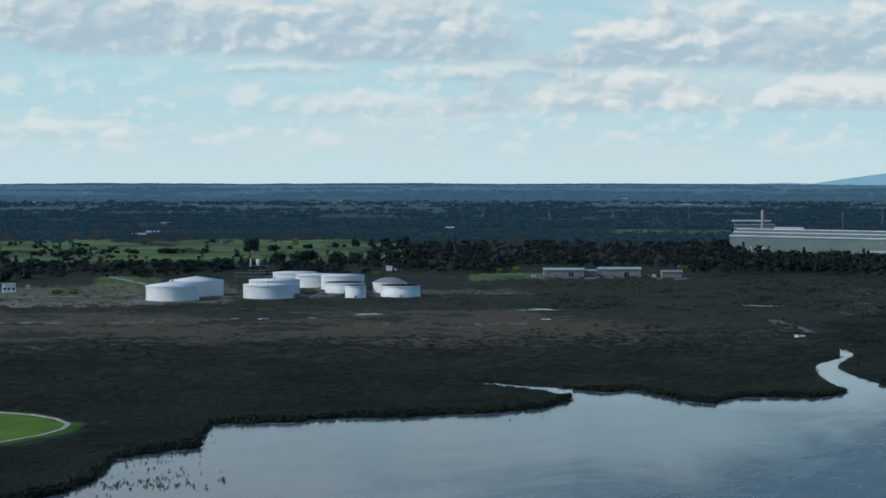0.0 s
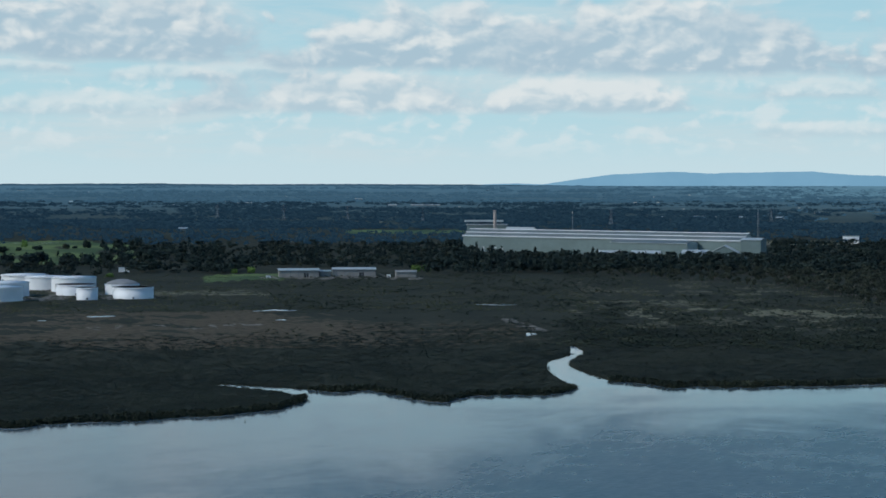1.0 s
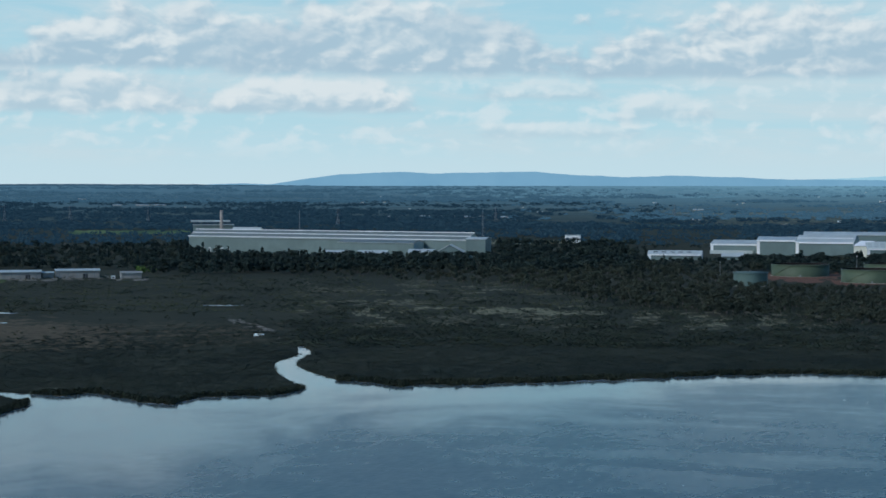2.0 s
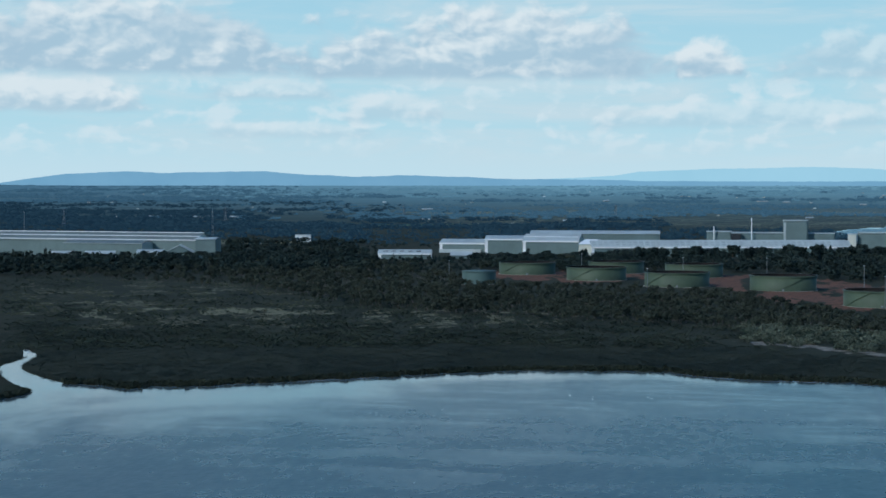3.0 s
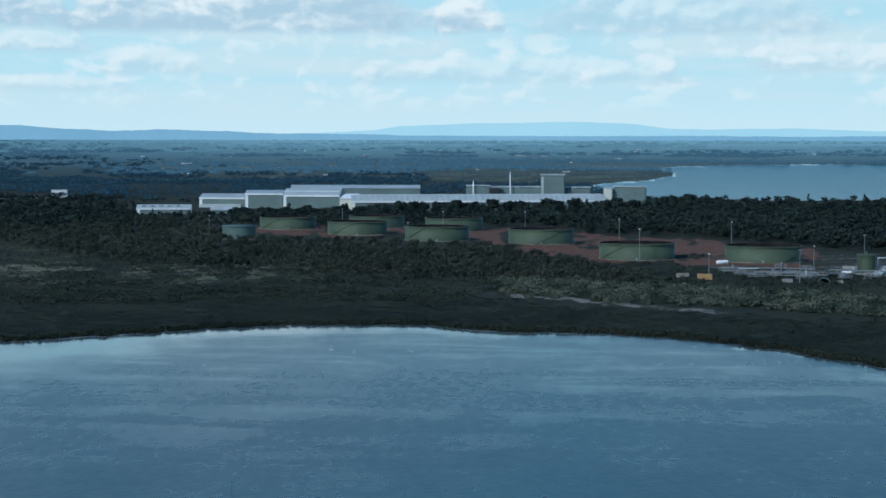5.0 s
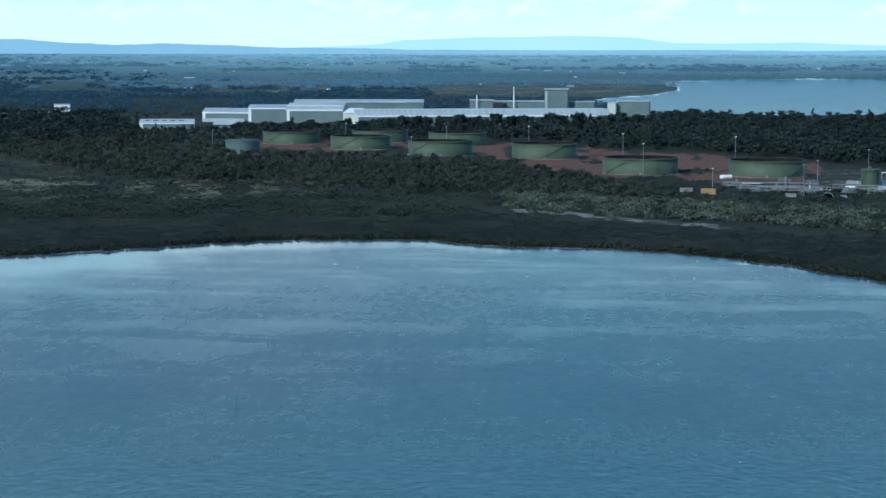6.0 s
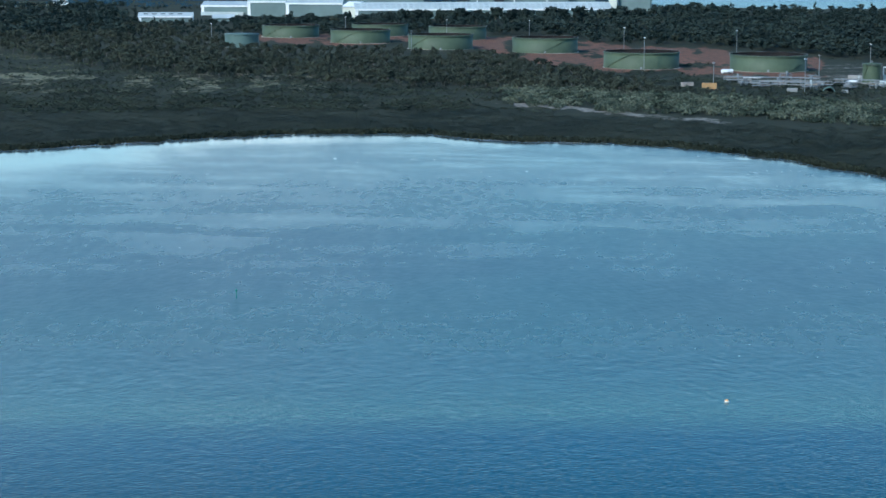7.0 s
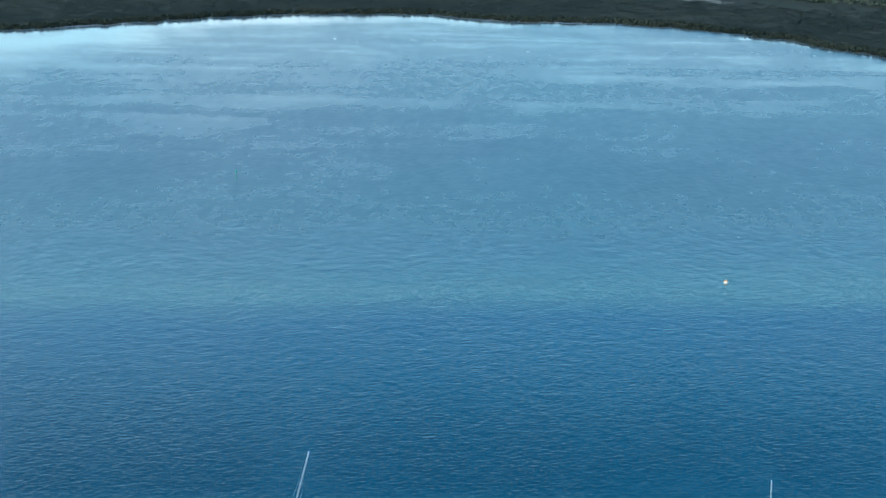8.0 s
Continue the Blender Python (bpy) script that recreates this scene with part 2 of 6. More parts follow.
# painted haze in tiers: the farther the woods, the stronger the glow
M["farwood"] = haze_glow_material("far woods with thin haze glow", (0.020, 0.036, 0.038), (0.008, 0.022, 0.040))
M["palewood"] = haze_glow_material("far woods with pale haze glow", (0.030, 0.048, 0.055), (0.085, 0.180, 0.250))
M["bluewood"] = haze_glow_material("far woods with blue haze glow", (0.024, 0.044, 0.054), (0.036, 0.084, 0.130))


def ground_material():
    """Soil and grass, mixed by the kinds of ground that the sheet carries, with blotches of their own."""
    m = bpy.data.materials.new("open ground")
    m.use_nodes = True
    m.node_tree.nodes.clear()
    g = Graph(m.node_tree)
    pos = g.node("ShaderNodeNewGeometry").outputs["Position"]
    one = g.node("ShaderNodeSeparateColor", {0: g.node("ShaderNodeAttribute", attribute_name="soil_a").outputs["Color"]}).outputs
    two = g.node("ShaderNodeSeparateColor", {0: g.node("ShaderNodeAttribute", attribute_name="soil_b").outputs["Color"]}).outputs
    a, b = g.noise(pos, 0.012, 5.0, 0.6), g.noise(pos, 0.16, 5.0, 0.65)
    streak = g.noise(g.node("ShaderNodeVectorMath", {0: pos, 1: (0.006, 0.045, 0.0)}, operation="MULTIPLY").outputs[0], 1.0, 5.0, 0.65)
    rag = g.math("ADD", g.math("MULTIPLY", g.math("SUBTRACT", b, 0.5), 0.9), g.math("MULTIPLY", g.math("SUBTRACT", streak, 0.5), 0.9))

    def layer(col, weight, low, high, fac):
        edge = g.step(g.math("ADD", weight, g.math("MULTIPLY", rag, g.step(weight, 0.0, 0.3))), 0.38, 0.62)
        return g.mix(edge, col, g.mix(g.step(fac, 0.35, 0.65), low, high))
    col = g.mix(g.step(a, 0.35, 0.65), (0.028, 0.032, 0.021), (0.040, 0.042, 0.027))
    col = layer(col, one[0], (0.066, 0.055, 0.036), (0.120, 0.095, 0.058), b)   # brown saltmarsh
    col = layer(col, two[0], (0.060, 0.098, 0.042), (0.15, 0.20, 0.068), g.noise(pos, 0.006, 4.0, 0.6))      # pasture
    col = layer(col, two[1], (0.115, 0.115, 0.070), (0.205, 0.19, 0.12), b)            # dry grass
    col = layer(col, one[1], (0.13, 0.12, 0.10), (0.25, 0.225, 0.185), b)            # sand and gravel
    col = layer(col, one[2], (0.085, 0.058, 0.042), (0.205, 0.092, 0.058), b)          # red earth
    col = layer(col, two[2], (0.020, 0.038, 0.046), (0.046, 0.066, 0.062), streak)       # far plain, haze mixed into its colour
    bsdf = g.node("ShaderNodeBsdfPrincipled", {"Base Color": col, "Roughness": 0.95, "Specular IOR Level": 0.1})
    bsdf_n = g.node("ShaderNodeBump", {"Height": b, "Strength": 0.5, "Distance": 0.3})
    g.feed(bsdf.inputs["Normal"], bsdf_n.outputs[0])
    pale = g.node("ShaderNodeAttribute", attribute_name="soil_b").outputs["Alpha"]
    g.feed(bsdf.inputs["Emission Color"], g.mix(pale, (0.046, 0.106, 0.160), (0.120, 0.245, 0.325)))  # haze over the far plain put in as glow, part of the backdrop
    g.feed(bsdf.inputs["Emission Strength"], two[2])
    g.node("ShaderNodeOutputMaterial", {"Surface": bsdf.outputs[0]})
    return m


def water_material():
    """Shallow bay water: wind ripples, and slicks where the ripples lie down."""
    m = bpy.data.materials.new("bay water")
    m.use_nodes = True
    m.node_tree.nodes.clear()
    g = Graph(m.node_tree)
    pos = g.node("ShaderNodeNewGeometry").outputs["Position"]

    def drawn(x, y, turn):
        """Places turned by so many degrees, then drawn out: x and y are lumps per metre along and across."""
        n = g.node("ShaderNodeMapping", {"Vector": pos, "Rotation": (0, 0, radians(turn)), "Scale": (1 / x, 1 / y, 50.0)})
        n.vector_type = "TEXTURE"
        return n.outputs[0]
    sep = g.node("ShaderNodeSeparateXYZ", {0: pos}).outputs
    out = g.math("ADD", g.math("MULTIPLY", sep[0], 0.515), g.math("MULTIPLY", sep[1], 0.857))  # metres across the bay, towards the marsh
    patch = g.noise(drawn(0.004, 0.009, -24), 1.0, 4.0, 0.55, 0.6)
    lee = g.node("ShaderNodeAttribute", attribute_name="lee").outputs["Fac"]
    brim = g.node("ShaderNodeAttribute", attribute_name="brim").outputs["Fac"]
    wisps = g.noise(drawn(0.013, 0.0075, -31), 1.0, 4.0, 0.52, 1.6)
    bands = g.noise(drawn(0.0055, 0.022, -38), 1.0, 4.0, 0.52, 1.6)
    sheet = g.noise(drawn(0.0040, 0.0042, -20), 1.0, 4.0, 0.55, 0.8)
    # slicks: curling wisps towards the marsh, a smooth sheet in its lee, broken calm along the edge
    curls = g.math("MULTIPLY", g.step(g.math("ADD", g.math("MULTIPLY", wisps, 0.45), g.math("MULTIPLY", bands, 0.55)), 0.42, 0.74), g.step(sheet, 0.36, 0.58, 0.2, 1.0))
    calm = g.math("MULTIPLY", g.math("MULTIPLY", curls, g.step(out, 430.0, 760.0, 0.0, 0.75)), g.step(out, 1300.0, 1600.0, 1.0, 0.0))
    still = g.math("ADD", lee, g.math("MULTIPLY", g.math("SUBTRACT", sheet, 0.5), 0.9))
    still = g.math("ADD", still, g.math("MULTIPLY", g.math("SUBTRACT", wisps, 0.5), 0.6))
    calm = g.math("MAXIMUM", calm, g.step(still, 0.45, 1.0))
    frayed = g.math("ADD", brim, g.math("MULTIPLY", g.math("SUBTRACT", g.noise(drawn(0.03, 0.035, -40), 1.0, 4.5, 0.58, 1.5), 0.5), 1.9))
    calm = g.math("MAXIMUM", calm, g.step(frayed, 0.62, 1.0))
    chop = g.math("MULTIPLY", g.noise(drawn(0.80, 1.05, -12), 1.0, 2.0, 0.5, 0.5), g.step(out, 330.0, 560.0, 1.0, 0.0))
    swell = g.math("MULTIPLY", g.noise(drawn(0.42, 0.26, -31), 1.0, 1.5, 0.5, 0.4), g.step(out, 330.0, 560.0, 0.6, 1.0))
    wave = g.math("ADD", chop, g.math("MULTIPLY", swell, 1.6))
    hue = g.mix(g.step(patch, 0.38, 0.62), (0.0, 0.036, 0.062), (0.0, 0.046, 0.068))
    hue = g.mix(g.step(out, 300.0, 410.0, 0.8, 0.0), hue, (0.0, 0.020, 0.028))  # darker body colour close in, fading out by 410 m
    # a shoal shows through, with a firm near edge
    bar = g.math("ADD", out, g.math("MULTIPLY", g.math("SUBTRACT", patch, 0.5), 90.0))
    shoal = g.math("MULTIPLY", g.step(bar, 378.0, 405.0), g.math("MULTIPLY", g.step(bar, 400.0, 450.0, 1.0, 0.35), g.step(bar, 450.0, 600.0, 1.0, 0.0)))
    hue = g.mix(g.math("MULTIPLY", shoal, 0.8), hue, (0.048, 0.104, 0.085))
    hue = g.mix(g.step(brim, 0.0, 0.8), hue, (0.085, 0.12, 0.13))  # silt in the shallows
    wash_gleam = g.step(g.math("ADD", brim, g.math("MULTIPLY", g.math("SUBTRACT", wisps, 0.5), 1.6)), 0.92, 1.15)
    hue = g.mix(g.math("MULTIPLY", wash_gleam, 0.6), hue, (0.50, 0.56, 0.58))  # thin broken wash along the edge, with the low sky's reflection painted in as white
    gust = g.noise(drawn(0.022, 0.014, -20), 1.0, 5.0, 0.6, 0.8)
    cats = g.noise(drawn(0.22, 0.10, -31), 1.0, 2.0, 0.6, 0.3)  # cat's paws
    rough = g.math("SUBTRACT", g.step(g.math("ADD", g.math("MULTIPLY", gust, 0.4), g.math("MULTIPLY", cats, 0.6)), 0.30, 0.70, 0.275, 0.325), g.math("MULTIPLY", calm, 0.18))
    rough = g.math("MAXIMUM", g.math("SUBTRACT", rough, g.math("ADD", g.step(out, 330.0, 560.0, 0.12, 0.0), g.step(out, 600.0, 950.0, 0.0, 0.05))), 0.03)
    rough = g.math("ADD", rough, g.step(out, 1500.0, 2600.0, 0.0, -0.03))  # long flat swell on the open bay
    bsdf = g.node("ShaderNodeBsdfPrincipled", {"Base Color": hue, "Roughness": rough, "IOR": 1.333})
    high = g.math("MULTIPLY", g.math("SUBTRACT", 1.0, g.math("MULTIPLY", calm, 0.9)), g.step(gust, 0.3, 0.7, 0.85, 1.1))
    bsdf_n = g.node("ShaderNodeBump", {"Height": wave, "Strength": g.math("MULTIPLY", high, g.step(out, 340.0, 900.0, 0.29, 0.25)), "Distance": 0.30})
    g.feed(bsdf.inputs["Normal"], bsdf_n.outputs[0])
    g.node("ShaderNodeOutputMaterial", {"Surface": bsdf.outputs[0]})
    return m


def backdrop_glow(name, colour, top):
    """Hills so far off that the air turns them blue: this haze is painted as an even glow."""
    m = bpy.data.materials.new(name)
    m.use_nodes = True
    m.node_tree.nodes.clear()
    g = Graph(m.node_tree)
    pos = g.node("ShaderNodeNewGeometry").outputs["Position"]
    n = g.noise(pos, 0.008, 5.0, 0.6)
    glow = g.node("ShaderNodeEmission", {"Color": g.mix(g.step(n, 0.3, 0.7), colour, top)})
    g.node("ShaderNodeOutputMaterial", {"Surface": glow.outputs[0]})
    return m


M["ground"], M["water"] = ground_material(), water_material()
M["hills"] = backdrop_glow("blue hills", (0.175, 0.355, 0.510), (0.195, 0.380, 0.535))
M["hills_far"] = backdrop_glow("pale blue hills", (0.34, 0.58, 0.70), (0.36, 0.60, 0.72))

# ---------------------------------------------------------------- the lie of the land
# Places are given as a bearing (degrees clockwise from +y) and a distance. Past FOLD the land climbs gently to the skyline.
FOLD, RISE = 3300.0, 1600.0


def flat(d):
    """The plan distance and the height of level ground at the distance d."""
    d = np.asarray(d, float)
    r = np.where(d > FOLD, FOLD + RISE * (1 - FOLD / np.maximum(d, 1)), d)
    return r, EYE * (1 - r / d)


def spot(az, d, z=0.0):
    r, z0 = flat(d)
    k = float(r / d)
    return Vector((math.sin(radians(az)) * float(r), math.cos(radians(az)) * float(r), float(z0) + z * k))


def far_px(d):
    return 340000.0 / d


SHORE_AZ = [-180, -120, -60, -30, -17, -13, -12.1, -11.4, -10.6, -10.0, -9.8, -9.0, -7.3, -7.05, -6.8, -4.8, -2.8, 0.3, 1.6, 3.0, 3.75, 3.95, 5.0, 5.8, 7.0, 8.0, 8.8, 10.3,
            11.5, 12.0, 13.0, 14.8, 16.5, 18.0, 19.8, 21.45, 23.5, 25.0, 26.5, 29.0, 30.7, 31.6, 33.2, 36.1, 38.2, 40.9, 44.1, 50, 60, 90, 130, 180]
SHORE_D = [1800, 900, 500, 520, 570, 605, 618, 625, 648, 681, 702, 712, 735, 785, 800, 805, 814, 827, 833, 855, 885, 925, 925, 929, 892, 880, 901, 912,
           923, 940, 974, 951, 955, 962, 978, 988, 1005, 1018, 1027, 1031, 1028, 1010, 993, 984, 967, 928, 860, 760, 700, 800, 1400, 1800]
CREEK = [(12.05, 367), (11.8, 358), (11.45, 348), (11.2, 338), (11.02, 327), (11.02, 317), (11.2, 311.5), (11.5, 307), (11.7, 303), (11.73, 292), (11.66, 286), (11.87, 287.5),
         (12.08, 295), (12.1, 301), (11.88, 306), (11.68, 315), (11.66, 321), (11.88, 328), (12.22, 336), (12.8, 347), (13.6, 364), (14.0, 385), (12.4, 385)]
GUT = [(4.6, 905, 14), (3.6, 926, 9), (2.6, 941, 6), (1.3, 958, 3.0)]
BAY = [(60, 102), (45, 105), (40.9, 106), (37.2, 106), (35.8, 93), (35.35, 84), (36.0, 79), (36.6, 76), (37.4, 72.5), (37.95, 66), (38.1, 61), (37.85, 56.5),
       (37.5, 52.5), (38.2, 48.5), (39.8, 45.5), (45, 43), (60, 40)]


def value_noise(x, y, seed):
    x, y = np.asarray(x, float) + seed * 17.3, np.asarray(y, float) + seed * 31.7
    i, j = np.floor(x), np.floor(y)
    u, v = x - i, y - j
    u, v = u * u * (3 - 2 * u), v * v * (3 - 2 * v)

    def h(a, b):
        s = np.sin(a * 127.1 + b * 311.7 + seed * 7.7) * 43758.5453
        return s - np.floor(s)
    return (h(i, j) * (1 - u) + h(i + 1, j) * u) * (1 - v) + (h(i, j + 1) * (1 - u) + h(i + 1, j + 1) * u) * v


def fbm(x, y, seed, octaves=4):
    out, amp, tot = 0, 1.0, 0.0
    for k in range(octaves):
        out, tot = out + amp * value_noise(x * 2 ** k, y * 2 ** k, seed + k), tot + amp
        amp *= 0.55
    return out / tot


def line_gap(x, y, rows):
    """The distance from a tapering water course, less its half width."""
    pts = [(math.sin(radians(a)) * d, math.cos(radians(a)) * d, w) for a, d, w in rows]
    best = np.full(np.shape(x), 1e9)
    for (x0, y0, w0), (x1, y1, w1) in zip(pts, pts[1:]):
        dx, dy = x1 - x0, y1 - y0
        t = np.clip(((x - x0) * dx + (y - y0) * dy) / (dx * dx + dy * dy), 0, 1)
        best = np.minimum(best, np.hypot(x - x0 - t * dx, y - y0 - t * dy) - (w0 + t * (w1 - w0)))
    return best


def ring_gap(x, y, ring):
    """The signed distance from an outline: negative inside."""
    best, inside = np.full(np.shape(x), 1e9), np.zeros(np.shape(x), bool)
    for (x0, y0), (x1, y1) in zip(ring, ring[1:] + ring[:1]):
        dx, dy = x1 - x0, y1 - y0
        t = np.clip(((x - x0) * dx + (y - y0) * dy) / (dx * dx + dy * dy + 1e-9), 0, 1)
        best = np.minimum(best, np.hypot(x - x0 - t * dx, y - y0 - t * dy))
        inside ^= ((y0 > y) != (y1 > y)) & (x < (x1 - x0) * (y - y0) / (y1 - y0 + 1e-12) + x0)
    return np.where(inside, -best, best)


def land(az, d):
    """How far inland a place lies, in metres; negative: over water."""
    az, d = np.asarray(az, float), np.asarray(d, float)
    x, y = np.sin(np.radians(az)) * d, np.cos(np.radians(az)) * d
    s = d - np.interp(az, SHORE_AZ, SHORE_D) + 14 * (fbm(az * 2.2, 0 * az, 5) - 0.5) + 10 * (value_noise(x / 14, y / 14, 9) - 0.5)
    c = ring_gap(az * 59.3, far_px(d), [(a * 59.3, v) for a, v in CREEK]) + 1.6 * (value_noise(x / 9, y / 25, 3) - 0.5)
    s = np.minimum(s, c * 0.9)
    s = np.minimum(s, line_gap(x, y, GUT))
    b = ring_gap(az * 59.3, far_px(d), [(a * 59.3, v) for a, v in BAY]) + 1.5 * (value_noise(az * 6, far_px(d) / 5, 4) - 0.5)
    return np.minimum(s, b * d * d / 340000.0 * 0.5)


def box(x, a, b, soft):
    return np.clip((x - a) / soft + 0.5, 0, 1) * np.clip((b - x) / soft + 0.5, 0, 1)


def soils(az, d):
    """The share of each kind of ground: brown marsh, sand, red earth; pasture, dry grass, plain with painted haze."""
    v = far_px(d)
    n = fbm(az * 1.3, v / 14, 21)
    v = v + 9 * (fbm(az * 0.8, v / 30, 22) - 0.5) * np.clip(v / 150, 0, 1) + 4 * (value_noise(az * 5, v / 8, 23) - 0.5) * np.clip(v / 150, 0, 1)
    spots = np.clip((fbm(az * 3.1, v / 3.5, 24) - 0.36) * 7, 0, 1)
    streak = np.clip((fbm(az * 0.5, v / 4.0, 27) - 0.30) * 3.5, 0.15, 1)
    brown = streak * box(az, -40, 4.0, 6.0) * box(v, 220, 292, 40) + 0.45 * box(az, 1, 12, 4) * box(v, 235, 300, 30)
    sand = box(az, -3.2, 2.7, 0.8) * box(v, 248, 255, 4) * 0.5 + box(az, -14, -6, 2) * box(v, 240, 247, 4) * 0.5
    sand = sand + box(az, -14, -8.2, 0.6) * box(v, 203, 215, 5) + 0.6 * box(az, -6.2, -1, 0.8) * box(v, 188, 206, 6)
    strip = np.interp(az, [30, 30.6, 32.2, 34.2, 35.8, 37.4, 39.2, 40.9, 45], [281, 281, 281, 281, 292, 300, 306, 315, 330])
    sand = sand + box(az, 2.4, 7.3, 0.3) * box(v, 163, 169, 3)
    sand = sand + 0.40 * box(az, 39.0, 45, 0.5) * box(v, 199, 240, 8) + 0.4 * box(az, 20, 35, 2) * box(v - strip, -4, 2, 4)
    sand = sand + 0.55 * box(az, 9.6, 11.3, 0.3) * box(v - 238 - (az - 9.6) * 20, -8, 8, 6)
    low = np.interp(az, [25.3, 26.5, 28, 30, 32.4, 33.2, 35.2, 38.5], [160, 166, 170, 168, 178, 195, 214, 222])
    top = np.interp(az, [25.3, 28, 31, 33, 36, 39, 41, 42.5], [156, 155, 157, 158, 172, 178, 184, 196])
    sand = sand * np.where(az > 38, 1, spots)
    sand = sand + 0.55 * box(az, 33.0, 39.9, 1.5) * box(v - strip, -5, 4, 4)
    red = box(az, 25.5, 42.3, 0.5) * box(v, top, low + 4, 4) * np.clip((fbm(az * 1.7, v / 7, 25) - 0.28) * 4, 0, 1)
    green = box(az, -30, -1.2, 0.6) * box(v, 99, 139, 4) * np.clip((fbm(az * 0.7, v / 9, 28) - 0.25) * 4, 0.2, 1) + 0.9 * box(az, -10.3, -8.3, 0.5) * box(v, 163, 192, 6)
    green = green + box(az, 0.8, 3.2, 0.4) * box(v, 161, 172, 4) + box(az, 5, 8.6, 0.5) * box(v, 82, 88, 2)
    green = green + 0.7 * box(az, 20.8, 25, 0.6) * box(v, 71, 76, 2)
    dry = box(az, 12.6, 29, 2) * box(v, 222, 257, 8) * 0.48 * (n > 0.5) + 0.8 * box(az, 12.5, 20, 1) * box(v, 98, 106, 3)
    dry = dry + box(az, 23, 38.5, 1.5) * box(v, 50, 79, 5) * 0.42 + box(az, 25.2, 27, 0.4) * box(v, 70, 78, 2)
    dry = dry + box(az, -14, -6, 1) * box(v, 176, 214, 8) * 0.6 + box(az, -6, 3, 1) * box(v, 186, 200, 6) * 0.5 + box(az, 11, 21, 1.5) * box(v, 166, 232, 10) * 0.42 * (fbm(az * 1.2, v / 5, 29) > 0.5)
    # sunlit haze on the right-hand plain, put into the dry share as paler colour
    dry = dry + box(az, 17, 60, 4) * box(v, 4, 52, 5) * 0.47
    # share of hazed colour, also the strength of the haze glow
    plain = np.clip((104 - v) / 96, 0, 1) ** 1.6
    return np.stack([brown, sand, red], -1), np.stack([green, dry, plain], -1)


def grid_mesh(name, az, d, height, mat):
    """A sheet over bearings and distances, laid on the lie of the land."""
    A, D = np.meshgrid(az, d)
    r, z0 = flat(D)
    k = r / D
    co = np.stack([np.sin(np.radians(A)) * r, np.cos(np.radians(A)) * r, z0 + height(A, D) * k], -1).reshape(-1, 3)
    n, w = len(d), len(az)
    i = (np.arange(n - 1)[:, None] * w + np.arange(w - 1)[None]).reshape(-1)
    me = mesh_np(name, co, np.stack([i, i + 1, i + w + 1, i + w], -1), mat, True)
    return me, A.reshape(-1), D.reshape(-1)


def mesh_np(name, co, faces, mat, smooth=False):
    me = bpy.data.meshes.new(name)
    faces = np.asarray(faces, np.int32)
    k = faces.shape[1]
    me.vertices.add(len(co)), me.loops.add(faces.size), me.polygons.add(len(faces))
    me.vertices.foreach_set("co", np.asarray(co, np.float32).reshape(-1))
    me.loops.foreach_set("vertex_index", faces.reshape(-1))
    me.polygons.foreach_set("loop_start", np.arange(len(faces), dtype=np.int32) * k)
    me.polygons.foreach_set("use_smooth", np.full(len(faces), smooth))
    me.materials.append(mat)
    me.update(calc_edges=True)
    return me


AZ_IN = np.concatenate([np.arange(-16, 10.5, 0.1), np.arange(10.5, 14.5, 0.04), np.arange(14.5, 47.01, 0.1)])
AZ_ALL = np.concatenate([np.arange(-180, -16, 4.0), AZ_IN, np.arange(50, 181, 4.0)])
V_ROWS = np.concatenate([[3, 4, 5, 6, 8], np.arange(10, 110, 1.5), np.arange(110, 420, 2.0), np.arange(420, 640, 4.0), [660, 700, 800, 1000, 1400, 2200, 5000]])


def ground_height(A, D):
    s = land(A, D)
    x, y = np.sin(np.radians(A)) * D, np.cos(np.radians(A)) * D
    return np.clip(s * 0.12, -2.0, 0.55) + 0.35 * np.clip(s / 60, 0, 1) * (fbm(x / 40, y / 40, 11) - 0.4)


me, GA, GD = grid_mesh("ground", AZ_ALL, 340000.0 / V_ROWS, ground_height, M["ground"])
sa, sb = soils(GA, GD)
pale_haze = np.clip((48 - far_px(GD)) / 44, 0, 1) * np.clip((GA - 13) / 14, 0, 1)  # how pale the painted haze glow gets on the last of the plain
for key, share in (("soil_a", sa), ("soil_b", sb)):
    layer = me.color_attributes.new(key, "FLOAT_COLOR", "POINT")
    layer.data.foreach_set("color", np.concatenate([np.clip(share, 0, 1), pale_haze[:, None]], 1).astype(np.float32).reshape(-1))
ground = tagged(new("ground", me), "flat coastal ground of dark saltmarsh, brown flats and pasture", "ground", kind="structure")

W_AZ = np.concatenate([np.arange(-180, -16, 4.0), np.arange(-16, 47.1, 0.2), np.arange(50, 181, 4.0)])
W_V = np.concatenate([[3, 6, 10, 15], np.arange(20, 130, 4.0), [150, 200], np.arange(240, 470, 2.0), np.arange(470, 900, 20.0), [1200, 3000, 9000, 40000, 4000000]])
me, WA, WD = grid_mesh("water", W_AZ, 340000.0 / W_V, lambda A, D: 0 * A, M["water"])
shelter = me.attributes.new("lee", "FLOAT", "POINT")  # sheltered water lies calm
reach = np.interp(WA, [-15, 4, 12, 18, 24, 30, 36, 45], [1000, 800, 560, 380, 240, 140, 60, 25])
near = land(WA, WD)
rim = me.attributes.new("brim", "FLOAT", "POINT")
rim.data.foreach_set("value", np.clip(1 + near / np.interp(WA, [14, 24, 36, 45], [30, 55, 45, 20]), 0, 1).astype(np.float32))
shelter.data.foreach_set("value", np.clip(1 + near / reach, 0, 1).astype(np.float32))
